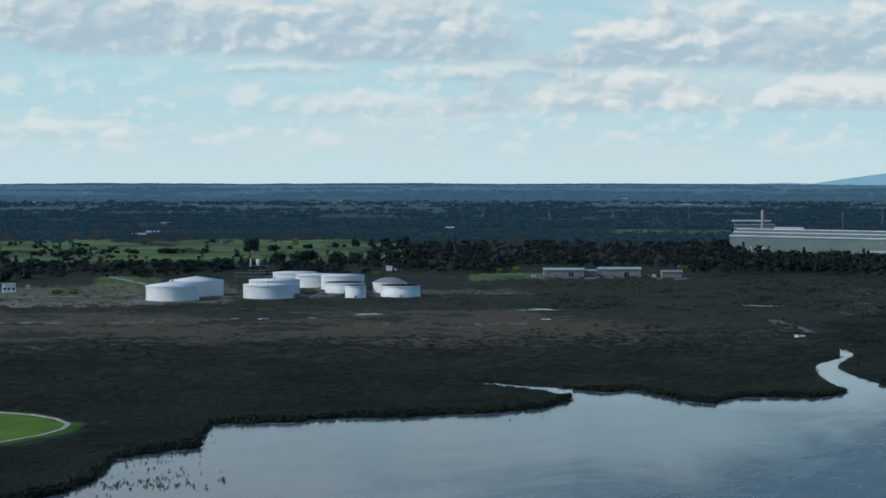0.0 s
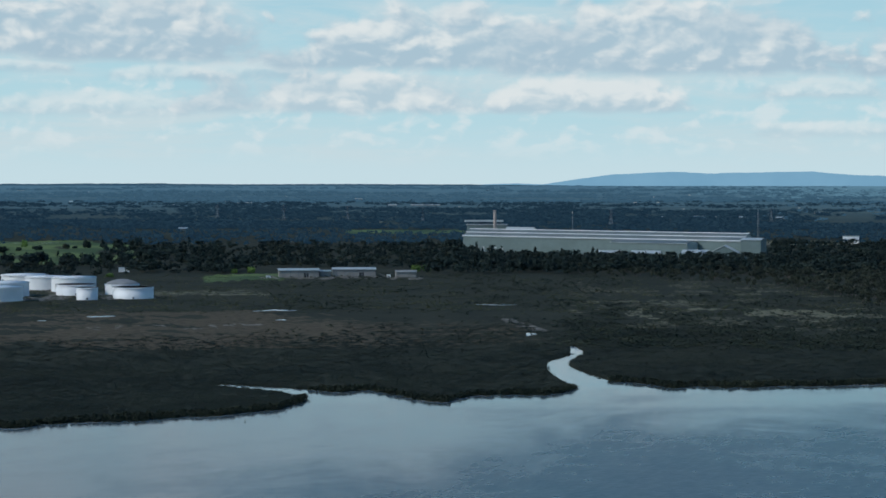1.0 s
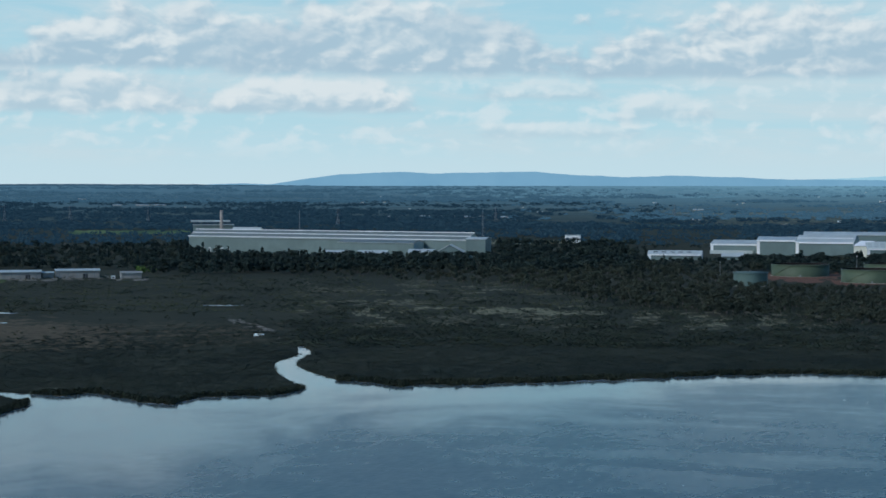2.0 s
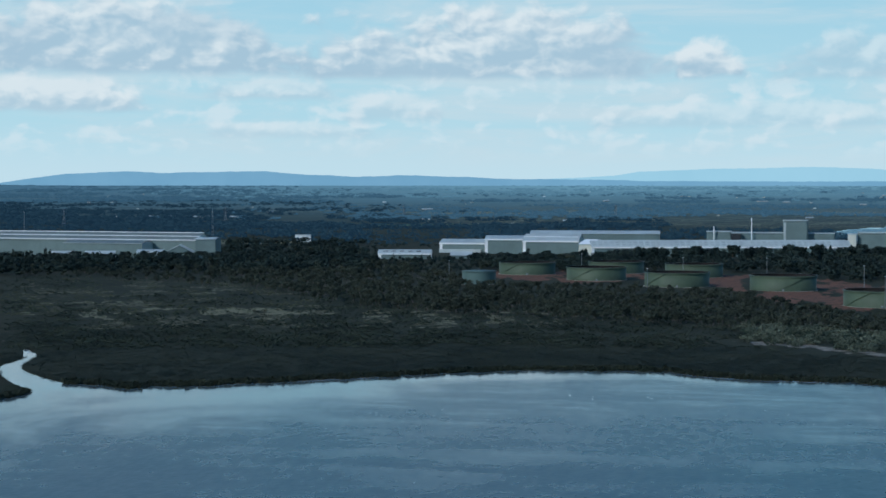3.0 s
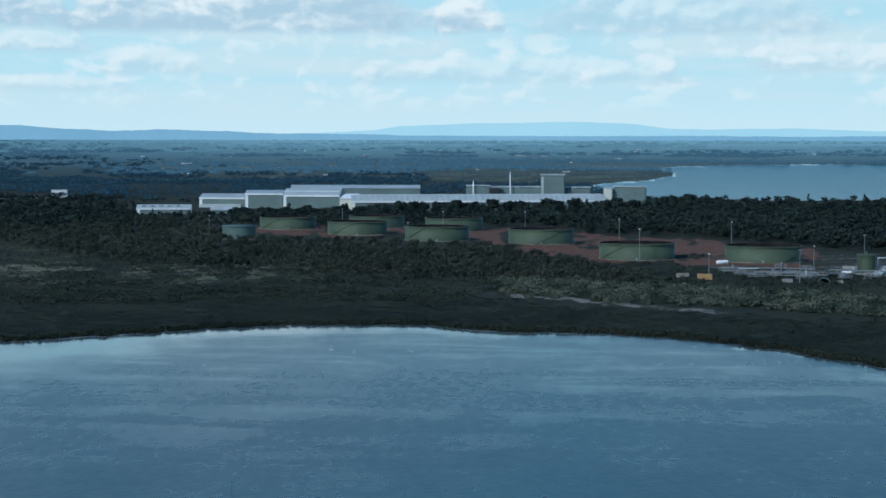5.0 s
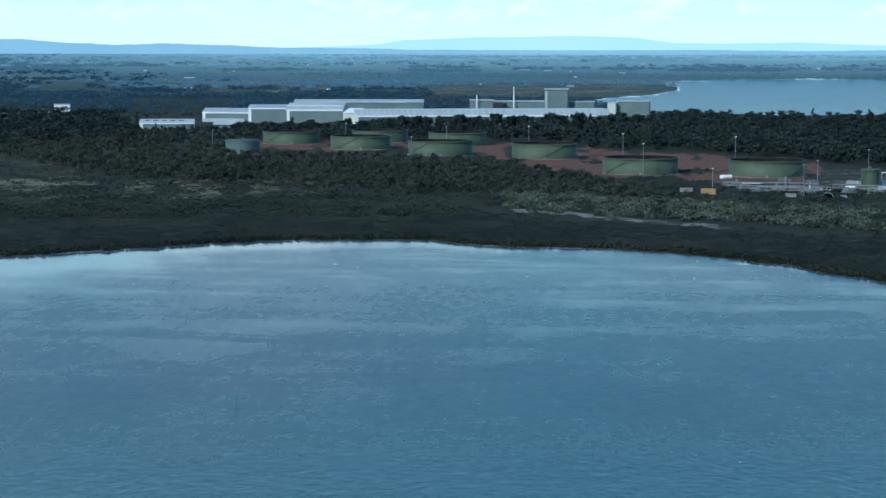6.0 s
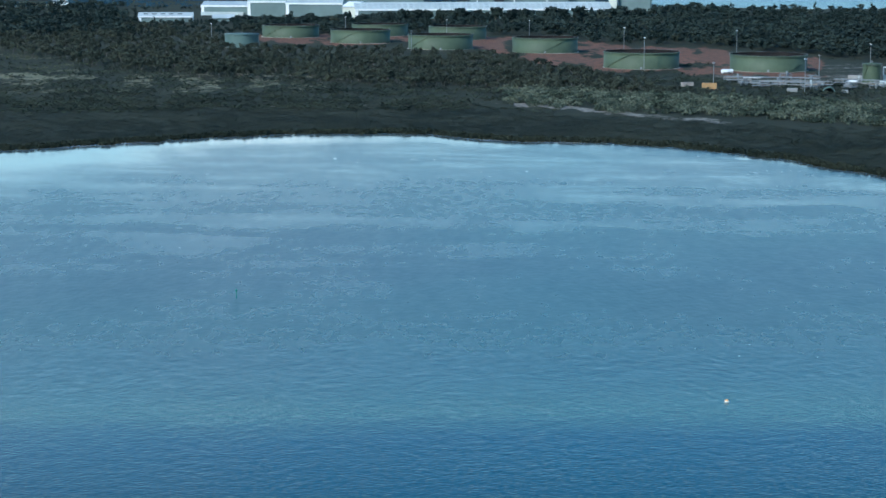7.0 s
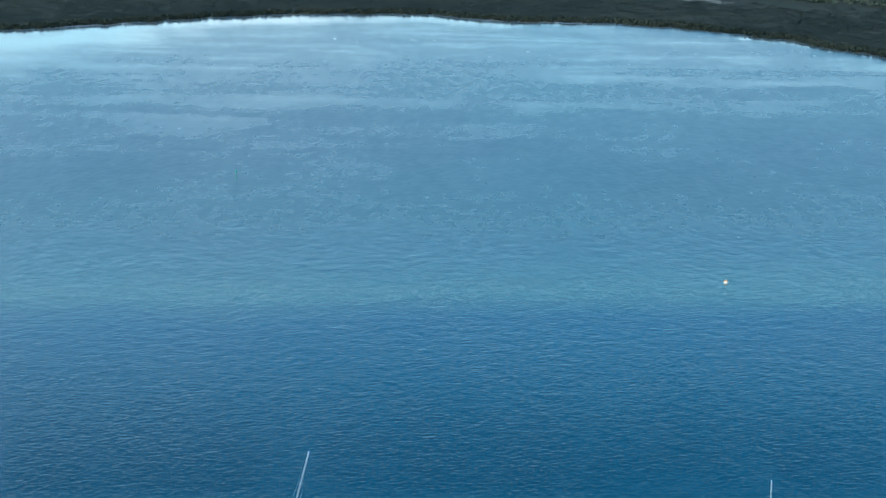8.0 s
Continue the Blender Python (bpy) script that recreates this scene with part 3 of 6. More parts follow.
water = tagged(new("water", me), "rippled blue-grey bay water with pale wind slicks", "water", kind="structure")


def ridge(name, a0, a1, r, tops, mat, seed):
    """A range of hills on the skyline. tops: (bearing, height over the eye)."""
    az = np.arange(a0, a1 + 0.01, 0.06)
    h = np.interp(az, [t[0] for t in tops], [t[1] for t in tops]) + 2.4 * (fbm(az * 1.4, 0 * az, seed) - 0.5) + 1.6 * (fbm(az * 9, 0 * az, seed + 3) - 0.5)
    rows = []
    for k, back in ((0.0, 0), (0.5, 6), (0.85, 14), (1.0, 24), (0.0, 60)):
        rows.append(np.stack([np.sin(np.radians(az)) * (r + back), np.cos(np.radians(az)) * (r + back), EYE - 14 + (h + 14) * k], -1))
    w = len(az)
    i = (np.arange(len(rows) - 1)[:, None] * w + np.arange(w - 1)[None]).reshape(-1)
    return tagged(new(name, mesh_np(name, np.concatenate(rows), np.stack([i, i + 1, i + w + 1, i + w], -1), mat, True)),
                  "range of hazy blue hills on the skyline", "hills", kind="structure")


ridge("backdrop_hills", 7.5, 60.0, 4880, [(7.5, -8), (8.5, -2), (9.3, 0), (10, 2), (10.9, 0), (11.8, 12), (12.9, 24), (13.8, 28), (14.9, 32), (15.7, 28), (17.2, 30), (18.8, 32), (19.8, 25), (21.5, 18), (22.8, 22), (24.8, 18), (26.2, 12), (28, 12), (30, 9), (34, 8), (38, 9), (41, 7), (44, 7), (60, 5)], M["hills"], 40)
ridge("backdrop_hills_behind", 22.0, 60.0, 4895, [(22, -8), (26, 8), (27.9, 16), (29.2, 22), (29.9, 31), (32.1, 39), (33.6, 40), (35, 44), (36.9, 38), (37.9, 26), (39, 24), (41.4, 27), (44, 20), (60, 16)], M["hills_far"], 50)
# the rise glows as well, in a darker haze blue
M["rise"] = backdrop_glow("wooded rise with blue haze glow", (0.034, 0.080, 0.130), (0.046, 0.098, 0.152))
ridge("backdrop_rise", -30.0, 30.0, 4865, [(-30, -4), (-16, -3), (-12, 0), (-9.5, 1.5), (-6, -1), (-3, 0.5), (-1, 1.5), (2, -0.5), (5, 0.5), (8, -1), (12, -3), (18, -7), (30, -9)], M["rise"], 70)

# ---------------------------------------------------------------- makers


def part(name, bm, mat, parent, label=""):
    """One mesh object under a thing or a part."""
    me = bpy.data.meshes.new(name)
    bm.to_mesh(me)
    bm.free()
    me.materials.append(mat)
    ob = new(name, me)
    ob.parent = parent
    return tagged(ob, label)


def thing(name, at, turn, label, category, group=""):
    ob = new(name)
    ob.empty_display_size = 2.0
    ob.matrix_world = Matrix.Translation(at) @ pose(0, 0, 0, 0, 0, turn)
    return tagged(ob, label, category, group)


def cuboid(bm, x0, x1, y0, y1, z0, z1):
    """A box with lightly bevelled edges."""
    made = bmesh.ops.create_cube(bm, size=1.0, matrix=Matrix.LocRotScale(((x0 + x1) / 2, (y0 + y1) / 2, (z0 + z1) / 2), None, (x1 - x0, y1 - y0, z1 - z0)))
    edges = {e for v in made["verts"] for e in v.link_edges}
    bmesh.ops.bevel(bm, geom=list(edges), offset=min(x1 - x0, y1 - y0, z1 - z0) * 0.06, segments=1, affect="EDGES")
    return bm


def boxes(*rows):
    bm = bmesh.new()
    for row in rows:
        cuboid(bm, *row)
    return bm


def lathe(rows, sides=48):
    """A round body from (radius, height) rows."""
    bm = bmesh.new()
    rings = []
    for r, z in rows:
        if r < 1e-6:
            rings.append([bm.verts.new((0, 0, z))])
        else:
            rings.append([bm.verts.new((r * math.cos(2 * math.pi * i / sides), r * math.sin(2 * math.pi * i / sides), z)) for i in range(sides)])
    for a, b in zip(rings, rings[1:]):
        for i in range(sides):
            j = (i + 1) % sides
            if len(a) == 1:
                bm.faces.new((a[0], b[i], b[j]))
            elif len(b) == 1:
                bm.faces.new((a[i], a[j], b[0]))
            else:
                bm.faces.new((a[i], a[j], b[j], b[i]))
    bmesh.ops.recalc_face_normals(bm, faces=bm.faces)
    for f in bm.faces:
        f.smooth = True
    return bm


def rod(bm, a, b, r0, r1=None, sides=8):
    a, b = Vector(a), Vector(b)
    r1 = r0 if r1 is None else r1
    turn = (b - a).to_track_quat("Z", "Y").to_matrix().to_4x4()
    bmesh.ops.create_cone(bm, cap_ends=True, segments=sides, radius1=r0, radius2=r1, depth=(b - a).length, matrix=Matrix.Translation((a + b) / 2) @ turn)
    return bm


def rods(*rows):
    bm = bmesh.new()
    for row in rows:
        rod(bm, *row)
    return bm

# ---------------------------------------------------------------- plants
RNG = np.random.default_rng(7)

def join(pieces):
    vs, fs, n = [], [], 0
    for v, f in pieces:
        vs.append(v), fs.append(f + n)
        n += len(v)
    return np.concatenate(vs), np.concatenate(fs)


def leafage(rng, kind, clumps, leaves, size):
    """Loose sprays of leaves, gathered in clumps, for a plant 1 high."""
    out = []
    for k in range(clumps):
        a, u = rng.uniform(0, 2 * math.pi), (k + 0.5) / clumps
        if kind == "pine":
            z, reach, s = 0.16 + 0.74 * u, 0.16 * (1.12 - u) * rng.uniform(0.3, 1), (0.20 * (1.2 - u), 0.15)
        elif kind == "shrub":
            z, reach, s = 0.25 + 0.4 * rng.uniform(), 0.42 * rng.uniform() ** 0.5, (0.30, 0.28)
        elif kind == "mat":
            z, reach, s = 0.35 + 0.3 * rng.uniform(), 0.5 * rng.uniform() ** 0.5, (0.40, 0.20)
        else:
            z, reach, s = 0.42 + 0.42 * rng.uniform() ** 0.8, 0.26 * rng.uniform() ** 0.5, (0.17, 0.12)
        way = rng.normal(size=(leaves, 3))
        way /= np.linalg.norm(way, axis=1)[:, None]
        mid = way * rng.uniform(0.55, 1.05, (leaves, 1)) * np.array([s[0], s[0], s[1]]) + np.array([math.cos(a) * reach, math.sin(a) * reach, z])
        # each spray faces roughly outwards, with some scatter
        face = way + rng.normal(size=(leaves, 3)) * 0.45 + np.array([0, 0, 2.2 if kind == "mat" else 0.35])
        face /= np.linalg.norm(face, axis=1)[:, None]
        side = np.cross(face, rng.normal(size=(leaves, 3)))
        side /= np.linalg.norm(side, axis=1)[:, None]
        up = np.cross(face, side)
        w = size * rng.uniform(0.6, 1.4, (leaves, 1))
        tri = np.stack([mid + side * w, mid - side * w * 0.6 + up * w * 0.8, mid - side * w * 0.5 - up * w * 0.9], 1)
        out.append(tri.reshape(-1, 3))
    v = np.concatenate(out)
    return v, np.arange(len(v)).reshape(-1, 3)


def stem(rng, high, r, lean=0.05):
    """A tapered, slightly crooked trunk with limbs, for a tree 1 high."""
    out = []

    def limb(a, b, r0, r1, sides=5):
        a, b = np.array(a), np.array(b)
        ang = np.arange(sides) * 2 * math.pi / sides
        ringv = np.stack([np.cos(ang), np.sin(ang), 0 * ang], -1)
        v = np.concatenate([a + ringv * r0, b + ringv * r1])
        i = np.arange(sides)
        j = (i + 1) % sides
        out.append((v, np.concatenate([np.stack([i, j, j + sides], -1), np.stack([i, j + sides, i + sides], -1)])))
    mid = (rng.normal() * lean, rng.normal() * lean, high * 0.5)
    end = (mid[0] + rng.normal() * lean, mid[1] + rng.normal() * lean, high)
    limb((0, 0, -0.03), mid, r, r * 0.7), limb(mid, end, r * 0.7, r * 0.3)
    for k in range(3):
        a, z = rng.uniform(0, 6.28), rng.uniform(0.3, 0.7) * high
        limb((mid[0] * z / high * 1.5, mid[1] * z / high * 1.5, z), (math.cos(a) * 0.25, math.sin(a) * 0.25, z + 0.22), r * 0.45, r * 0.15, 4)
    return join(out)


def strew(name, az, d, size, wide, templates, mat, label, category, rng=RNG, sink=0.0):
    """Many plants that nobody could count, as one object: copies of the templates at bearings and distances."""
    pick = rng.integers(0, len(templates), len(az))
    r, z0 = flat(d)
    k = r / d
    base = np.stack([np.sin(np.radians(az)) * r, np.cos(np.radians(az)) * r, z0 + (np.clip(land(az, d) * 0.12, 0, 0.5) - sink) * k], -1)
    vs, fs, n = [], [], 0
    for t, (tv, tf) in enumerate(templates):
        who = np.nonzero(pick == t)[0]
        if not len(who):
            continue
        turn = rng.uniform(0, 2 * math.pi, len(who))
        c, s = np.cos(turn)[:, None], np.sin(turn)[:, None]
        h, w = (size[who] * k[who])[:, None], (size[who] * wide[who] * k[who])[:, None]
        v = np.stack([(tv[:, 0] * c - tv[:, 1] * s) * w, (tv[:, 0] * s + tv[:, 1] * c) * w, tv[:, 2] * h], -1) + base[who][:, None]
        f = tf[None] + (np.arange(len(who)) * len(tv))[:, None, None] + n
        vs.append(v.reshape(-1, 3)), fs.append(f.reshape(-1, 3))
        n += v.shape[0] * v.shape[1]
    me = mesh_np(name, np.concatenate(vs), np.concatenate(fs), mat, True)
    return tagged(new(name, me), label, category, kind="stuff")


def sow(n, a0, a1, v0, v1, keep, rng=RNG):
    """Places spread evenly as seen from the bay; keep(az, v) gives the chance that a plant stands there."""
    az, v = rng.uniform(a0, a1, n), rng.uniform(v0, v1, n)
    ok = rng.uniform(size=n) < keep(az, v)
    az, v = az[ok], v[ok]
    d = 340000.0 / v
    dry = land(az, d) > 0.5
    return az[dry], d[dry]


def marsh_keep(az, v):
    # mangroves by the water, thinning to brown flats in the west
    inner = np.interp(az, [-20, -13, -6, 0, 4, 9, 12, 16, 28, 34, 41, 46], [270, 270, 272, 270, 258, 243, 232, 256, 262, 288, 313, 322])
    inner = inner + 26 * (fbm(az * 0.9, v / 22, 31) - 0.5) + 10 * (value_noise(az * 6, v / 7, 32) - 0.5)
    full = np.clip((v - inner) / np.interp(az, [0, 14], [30, 8]) + 0.3, 0, 1) ** 1.5
    lawn_gap = ring_gap(az * 59.3, v, LAWN_RING)
    return full * (lawn_gap > 5) * (0.55 + 0.45 * (fbm(az * 2, v / 9, 33) > 0.42))


LAWN = [(-16.0, 860), (-13.03, 853), (-12.06, 844), (-11.5, 831), (-11.2, 815), (-10.55, 802), (-10.85, 779), (-11.42, 768), (-12.07, 758), (-13.04, 745), (-16.0, 728)]
LAWN_RING = [(a * 59.3, 340000.0 / d) for a, d in LAWN]
TANKS_GREEN = [(26.58, 2130, 62), (28.64, 2006, 62), (29.22, 2165, 62), (31.02, 1888, 63), (31.52, 2085, 62), (34.12, 1834, 62), (36.97, 1608, 62.5), (40.68, 1589, 62)]
TANKS_WHITE = [(-8.03, 1656, 45.2), (-7.32, 1722, 47.6), (-5.2, 1677, 43.8), (-5.02, 1745, 45.8), (-4.40, 1880, 44), (-3.77, 1850, 40), (-2.99, 1812, 41), (-2.93, 1753, 35.3), (-2.61, 1676, 18.1), (-1.59, 1758, 30.8), (-1.27, 1691, 34.9)]


def clear_of(az, d, rows, gap):
    x, y = np.sin(np.radians(az)) * d, np.cos(np.radians(az)) * d
    ok = np.ones(np.shape(az), bool)
    for a, dist, wide in rows:
        ok &= np.hypot(x - math.sin(radians(a)) * dist, y - math.cos(radians(a)) * dist) > wide / 2 + gap
    return ok


mat_t = [leafage(np.random.default_rng(k), "mat", 3, 5, 0.20) for k in range(10)]
shrub_t = [leafage(np.random.default_rng(10 + k), "shrub", 4, 8, 0.15) for k in range(8)]
bush_t = [leafage(np.random.default_rng(20 + k), "shrub", 6, 11, 0.11) for k in range(8)]
tree_t = [leafage(np.random.default_rng(40 + k), "gum", 9, 11, 0.088) for k in range(10)]
pine_t = [leafage(np.random.default_rng(60 + k), "pine", 9, 7, 0.088) for k in range(6)]
stem_t = [stem(np.random.default_rng(80 + k), 0.62, 0.022) for k in range(6)]
far_t = [leafage(np.random.default_rng(90 + k), "shrub", 4, 6, 0.17) for k in range(8)]

# mangroves
az, d = sow(125000, -16, 47, 232, 570, marsh_keep)
strew("mangroves", az, d, RNG.uniform(0.8, 1.2, len(az)), RNG.uniform(3.0, 4.6, len(az)), mat_t, M["mangrove"], "dark grey-green mangrove thicket along the tidal shore", "mangroves", sink=0.2)
# a fringe right on the water's edge
fa = RNG.uniform(-14, 46, 9000)
fd = np.interp(fa, SHORE_AZ, SHORE_D) + RNG.uniform(-12, 14, len(fa))
ok = (land(fa, fd) > -0.3) & (land(fa, fd) < 12)
strew("shore_mangroves", fa[ok], fd[ok], RNG.uniform(1.4, 3.0, ok.sum()), RNG.uniform(0.9, 1.4, ok.sum()), shrub_t, M["mangrove"], "ragged mangrove edge standing at the waterline", "mangroves", sink=0.3)


# salt scrub between marsh and woods
def scrub_keep(az, v):
    west = box(az, -16, 12.5, 1.5) * box(v, 160, 226, 10) * (0.35 + 0.6 * (fbm(az * 1.5, v / 8, 35) > 0.5))
    flats = 0.02 * box(az, -16, 12.5, 1.0) * box(v, 222, 290, 6)
    east = box(az, 12, 47, 2) * box(v, np.interp(az, [8, 18, 23], [158, 168, 195]), 290, 8) * (0.25 + 0.6 * (fbm(az * 1.5, v / 8, 36) > 0.45))
    strip = np.interp(az, [30, 34.2, 35.8, 37.4, 39.2, 40.9, 45], [281, 281, 292, 300, 306, 315, 330])
    return np.clip(west + flats + east, 0, 1) * (1 - box(az, 32.6, 40, 1.5) * box(v - strip, -7, 6, 3)) * (1 - box(az, 39, 45, .3) * box(v, 196, 232, 4))


az, d = sow(70000, -16, 47, 160, 300, scrub_keep)
ok = clear_of(az, d, TANKS_GREEN + TANKS_WHITE, 4) & (soils(az, d)[0][:, 2] < 0.3)
az, d = az[ok], d[ok]
west = (az + RNG.normal(0, 1.2, len(az)) < 3.0) | ((az < 21) & (340000 / d < 235) & (fbm(az * 1.1, 340000 / d / 9, 38) > 0.50))
strew("heath", az[west], d[west], RNG.uniform(0.9, 2.0, west.sum()), RNG.uniform(1.0, 2.0, west.sum()), mat_t, M["heath"], "green and straw-coloured coastal heath before the white tanks", "heath", sink=0.2)
ok = ~west
strew("scrub", az[ok], d[ok], RNG.uniform(1.2, 3.0, ok.sum()), RNG.uniform(1.0, 2.0, ok.sum()), mat_t, M["scrub"], "low grey-green salt scrub with dry brown patches", "scrub", sink=0.2)


# pale olive shrubs before the tank yard
def olive_keep(az, v):
    mid = np.interp(az, [32.5, 34, 36, 38, 40, 42, 44, 47], [262, 266, 275, 279, 281, 288, 297, 305])
    return box(az, 33.3, 46, 1.0) * box(v - mid, -16, 15, 8) * (fbm(az * 2, v / 10, 37) > 0.42)


az, d = sow(5200, 32, 46, 235, 310, olive_keep)
strew("olive_shrubs", az, d, RNG.uniform(3.0, 6.5, len(az)), RNG.uniform(1.0, 1.5, len(az)), bush_t, M["olive"], "rounded pale olive-green coastal shrubs", "shrubs", sink=0.3)


# open grey gum woodland on the flats in the east
def grey_keep(az, v):
    low = np.interp(az, [11, 14, 18, 22, 26, 30, 33, 36, 39, 42, 46], [160, 168, 184, 222, 240, 248, 254, 260, 270, 274, 282])
    top = np.interp(az, [11, 14, 17, 21, 24, 25.2, 28, 31, 33, 35, 36.5, 38.5, 40, 46], [152, 150, 140, 138, 158, 180, 186, 192, 200, 222, 240, 256, 262, 266])
    return box(v, top, low, 8) * (0.55 + 0.45 * (fbm(az * 1.4, v / 10, 41) > 0.42))


az, d = sow(8000, 11, 46, 138, 262, grey_keep)
ok = clear_of(az, d, TANKS_GREEN + [(25.14, 1909, 34)], 6)
az, d = az[ok], d[ok]
h = RNG.uniform(6.5, 12, len(az)) * np.interp(az, [12, 20, 25, 27, 36, 38, 46], [0.75, 1.0, 1.0, 0.8, 0.8, 0.6, 0.6])
strew("gum_woodland", az, d, h, RNG.uniform(0.8, 1.25, len(az)), tree_t, M["greygum"], "open woodland of grey-green gum trees on the flats", "trees", np.random.default_rng(1))
strew("gum_trunks", az, d, h, RNG.uniform(0.8, 1.25, len(az)), stem_t, M["trunk"], "pale thin trunks of the gum woodland", "trees", np.random.default_rng(1))


# dark belts and forest behind
def forest_keep(az, v):
    west = box(az, -16, -1.6, 0.8) * (box(v, 142, 166, 4) * 0.65 * (fbm(az * 1.6, v / 12, 43) > 0.36) + box(v, 75, 99, 3) + 0.55 * box(v, 97, 142, 3) * (fbm(az * 0.9, v / 3.5, 44) > np.interp(az, [-9, -5], [0.59, 0.70])))
    mid = box(az, -1.8, 9.0, 0.8) * box(v, 75, 158, 4) * (0.5 + 0.5 * (fbm(az * 1.3, v / 9, 45) > 0.40))
    mill = box(az, 8.0, 22.5, 0.6) * box(v, np.interp(az, [8, 17, 18, 22], [128, 136, 108, 108]), 160, 4)
    gap = box(az, 12.5, 20, 1) * box(v, 96, 107, 2)
    mid2 = box(az, 8.0, 26, 1) * box(v, 76, 112, 3) * (az > 17.6) * (1 - gap)
    behind = box(az, 8.0, 17.6, .4) * box(v, 76, 98, 3) + box(az, 25, 37, 0.5) * box(v, 82, 99, 3)
    east = box(az, 22, 47, 0.6) * box(v, np.interp(az, [22, 24, 28, 29, 36.8, 37.4, 41, 47], [130, 138, 139, 127, 127, 110, 113, 112]),
                                      np.interp(az, [22, 25, 28, 33, 36, 39, 42, 46], [160, 156, 155, 157, 170, 176, 190, 200]), 3)
    return np.clip(west + mid + mill + mid2 + behind + east, 0, 1) * (1 - box(az, 2.2, 7.3, 0.2) * box(v, 150, 172, 2)) * (1 - 0.9 * box(az, 5, 8.6, 0.5) * box(v, 81, 89, 2))


az, d = sow(16000, -16, 47, 74, 202, forest_keep)
ok = clear_of(az, d, TANKS_GREEN + TANKS_WHITE + [(25.14, 1909, 34)], 6)
az, d = az[ok], d[ok]
h = RNG.uniform(9, 17, len(az)) * np.where(az < 8, 0.8, np.where((az > 21.8) & (az < 24.9) & (d > 2050), 0.5, 1.0))
# belts past this distance take the leaf colour with haze glow
far = d > 3150
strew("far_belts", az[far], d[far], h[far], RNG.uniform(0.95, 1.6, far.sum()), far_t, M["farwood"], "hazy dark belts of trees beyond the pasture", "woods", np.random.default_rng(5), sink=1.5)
az, d, h = az[~far], d[~far], h[~far]
light = RNG.uniform(size=len(az)) < np.interp(az, [-6, -2, 8, 12], [0.75, 0.35, 0.25, 0.10]) * (fbm(az * 1.1, 340000 / d / 8, 48) > 0.45)
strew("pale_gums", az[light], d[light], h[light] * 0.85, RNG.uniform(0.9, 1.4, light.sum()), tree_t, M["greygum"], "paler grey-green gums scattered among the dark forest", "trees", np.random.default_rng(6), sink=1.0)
az, d, h = az[~light], d[~light], h[~light]
dark = RNG.uniform(size=len(az)) < np.interp(az, [10, 20, 46], [0.25, 0.08, 0.05])
strew("forest", az[~dark], d[~dark], h[~dark], RNG.uniform(1.0, 1.6, (~dark).sum()) * np.where(az[~dark] < 8, 1.35, 1.0), tree_t, M["gum"], "dense dark gum forest behind the works", "trees", np.random.default_rng(2), sink=2.0)
strew("pine_belts", az[dark], d[dark], h[dark] * 1.1, RNG.uniform(0.9, 1.4, dark.sum()), pine_t, M["pine"], "belts of dark pines among the gums", "trees", np.random.default_rng(3))


# woods of the far plain
def plain_keep(az, v):
    line = fbm(az * 0.35, v / 2.6, 47)
    return (line > np.interp(v, [5, 20, 40, 78], [0.50, 0.50, 0.48, 0.44]) + np.interp(az, [14, 24], [0, 0.05]) * (v < 60)) * (1 - box(az, 30, 38.6, 2) * box(v, 57, 86, 3)) * (1 - box(az, 20.8, 25, 0.6) * box(v, 70, 77, 2)) * (1 - box(az, 5, 8.6, 0.5) * box(v, 81, 89, 2))


az, d = sow(18000, -16, 46, 30, 80, plain_keep)
# towards the bay the painted haze is stronger
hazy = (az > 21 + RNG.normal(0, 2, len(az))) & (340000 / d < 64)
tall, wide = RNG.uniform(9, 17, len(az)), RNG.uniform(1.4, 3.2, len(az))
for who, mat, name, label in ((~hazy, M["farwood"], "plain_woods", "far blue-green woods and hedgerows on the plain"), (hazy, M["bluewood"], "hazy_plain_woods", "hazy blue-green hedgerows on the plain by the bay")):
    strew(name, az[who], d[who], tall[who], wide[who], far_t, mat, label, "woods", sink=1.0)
az, d = sow(12000, -16, 46, 3, 34, plain_keep)
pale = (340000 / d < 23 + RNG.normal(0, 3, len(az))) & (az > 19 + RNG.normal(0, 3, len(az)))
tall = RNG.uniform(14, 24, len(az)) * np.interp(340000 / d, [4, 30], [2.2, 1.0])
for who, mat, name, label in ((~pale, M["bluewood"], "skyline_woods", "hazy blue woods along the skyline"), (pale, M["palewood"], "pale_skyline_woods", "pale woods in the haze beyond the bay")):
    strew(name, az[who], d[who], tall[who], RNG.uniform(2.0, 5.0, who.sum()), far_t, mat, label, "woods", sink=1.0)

# saplings that stand in the shallows
sa = np.concatenate([RNG.uniform(-11.0, -6.6, 150), RNG.uniform(15.8, 19.6, 60), RNG.uniform(1, 3.6, 25)])
sd = np.interp(sa, SHORE_AZ, SHORE_D) - np.abs(RNG.normal(0, 1, len(sa))) * np.interp(sa, [-10, -7, 16, 19], [30, 26, 12, 8])
sa = np.concatenate([sa, RNG.uniform(-10.1, -6.5, 230)])
sd = np.concatenate([sd, 340000.0 / (RNG.normal(527, 8, 230) - 3.0 * (sa[-230:] + 8.5))])
ok = (land(sa, sd) < -1) & (value_noise(sa * 5, sd / 9, 61) > 0.42)
strew("mangrove_saplings", sa[ok], sd[ok], RNG.uniform(0.5, 1.3, ok.sum()), RNG.uniform(0.5, 0.9, ok.sum()), bush_t, M["mangrove"], "small dark mangrove saplings standing in shallow water", "saplings", sink=0.1)

# ---------------------------------------------------------------- tanks


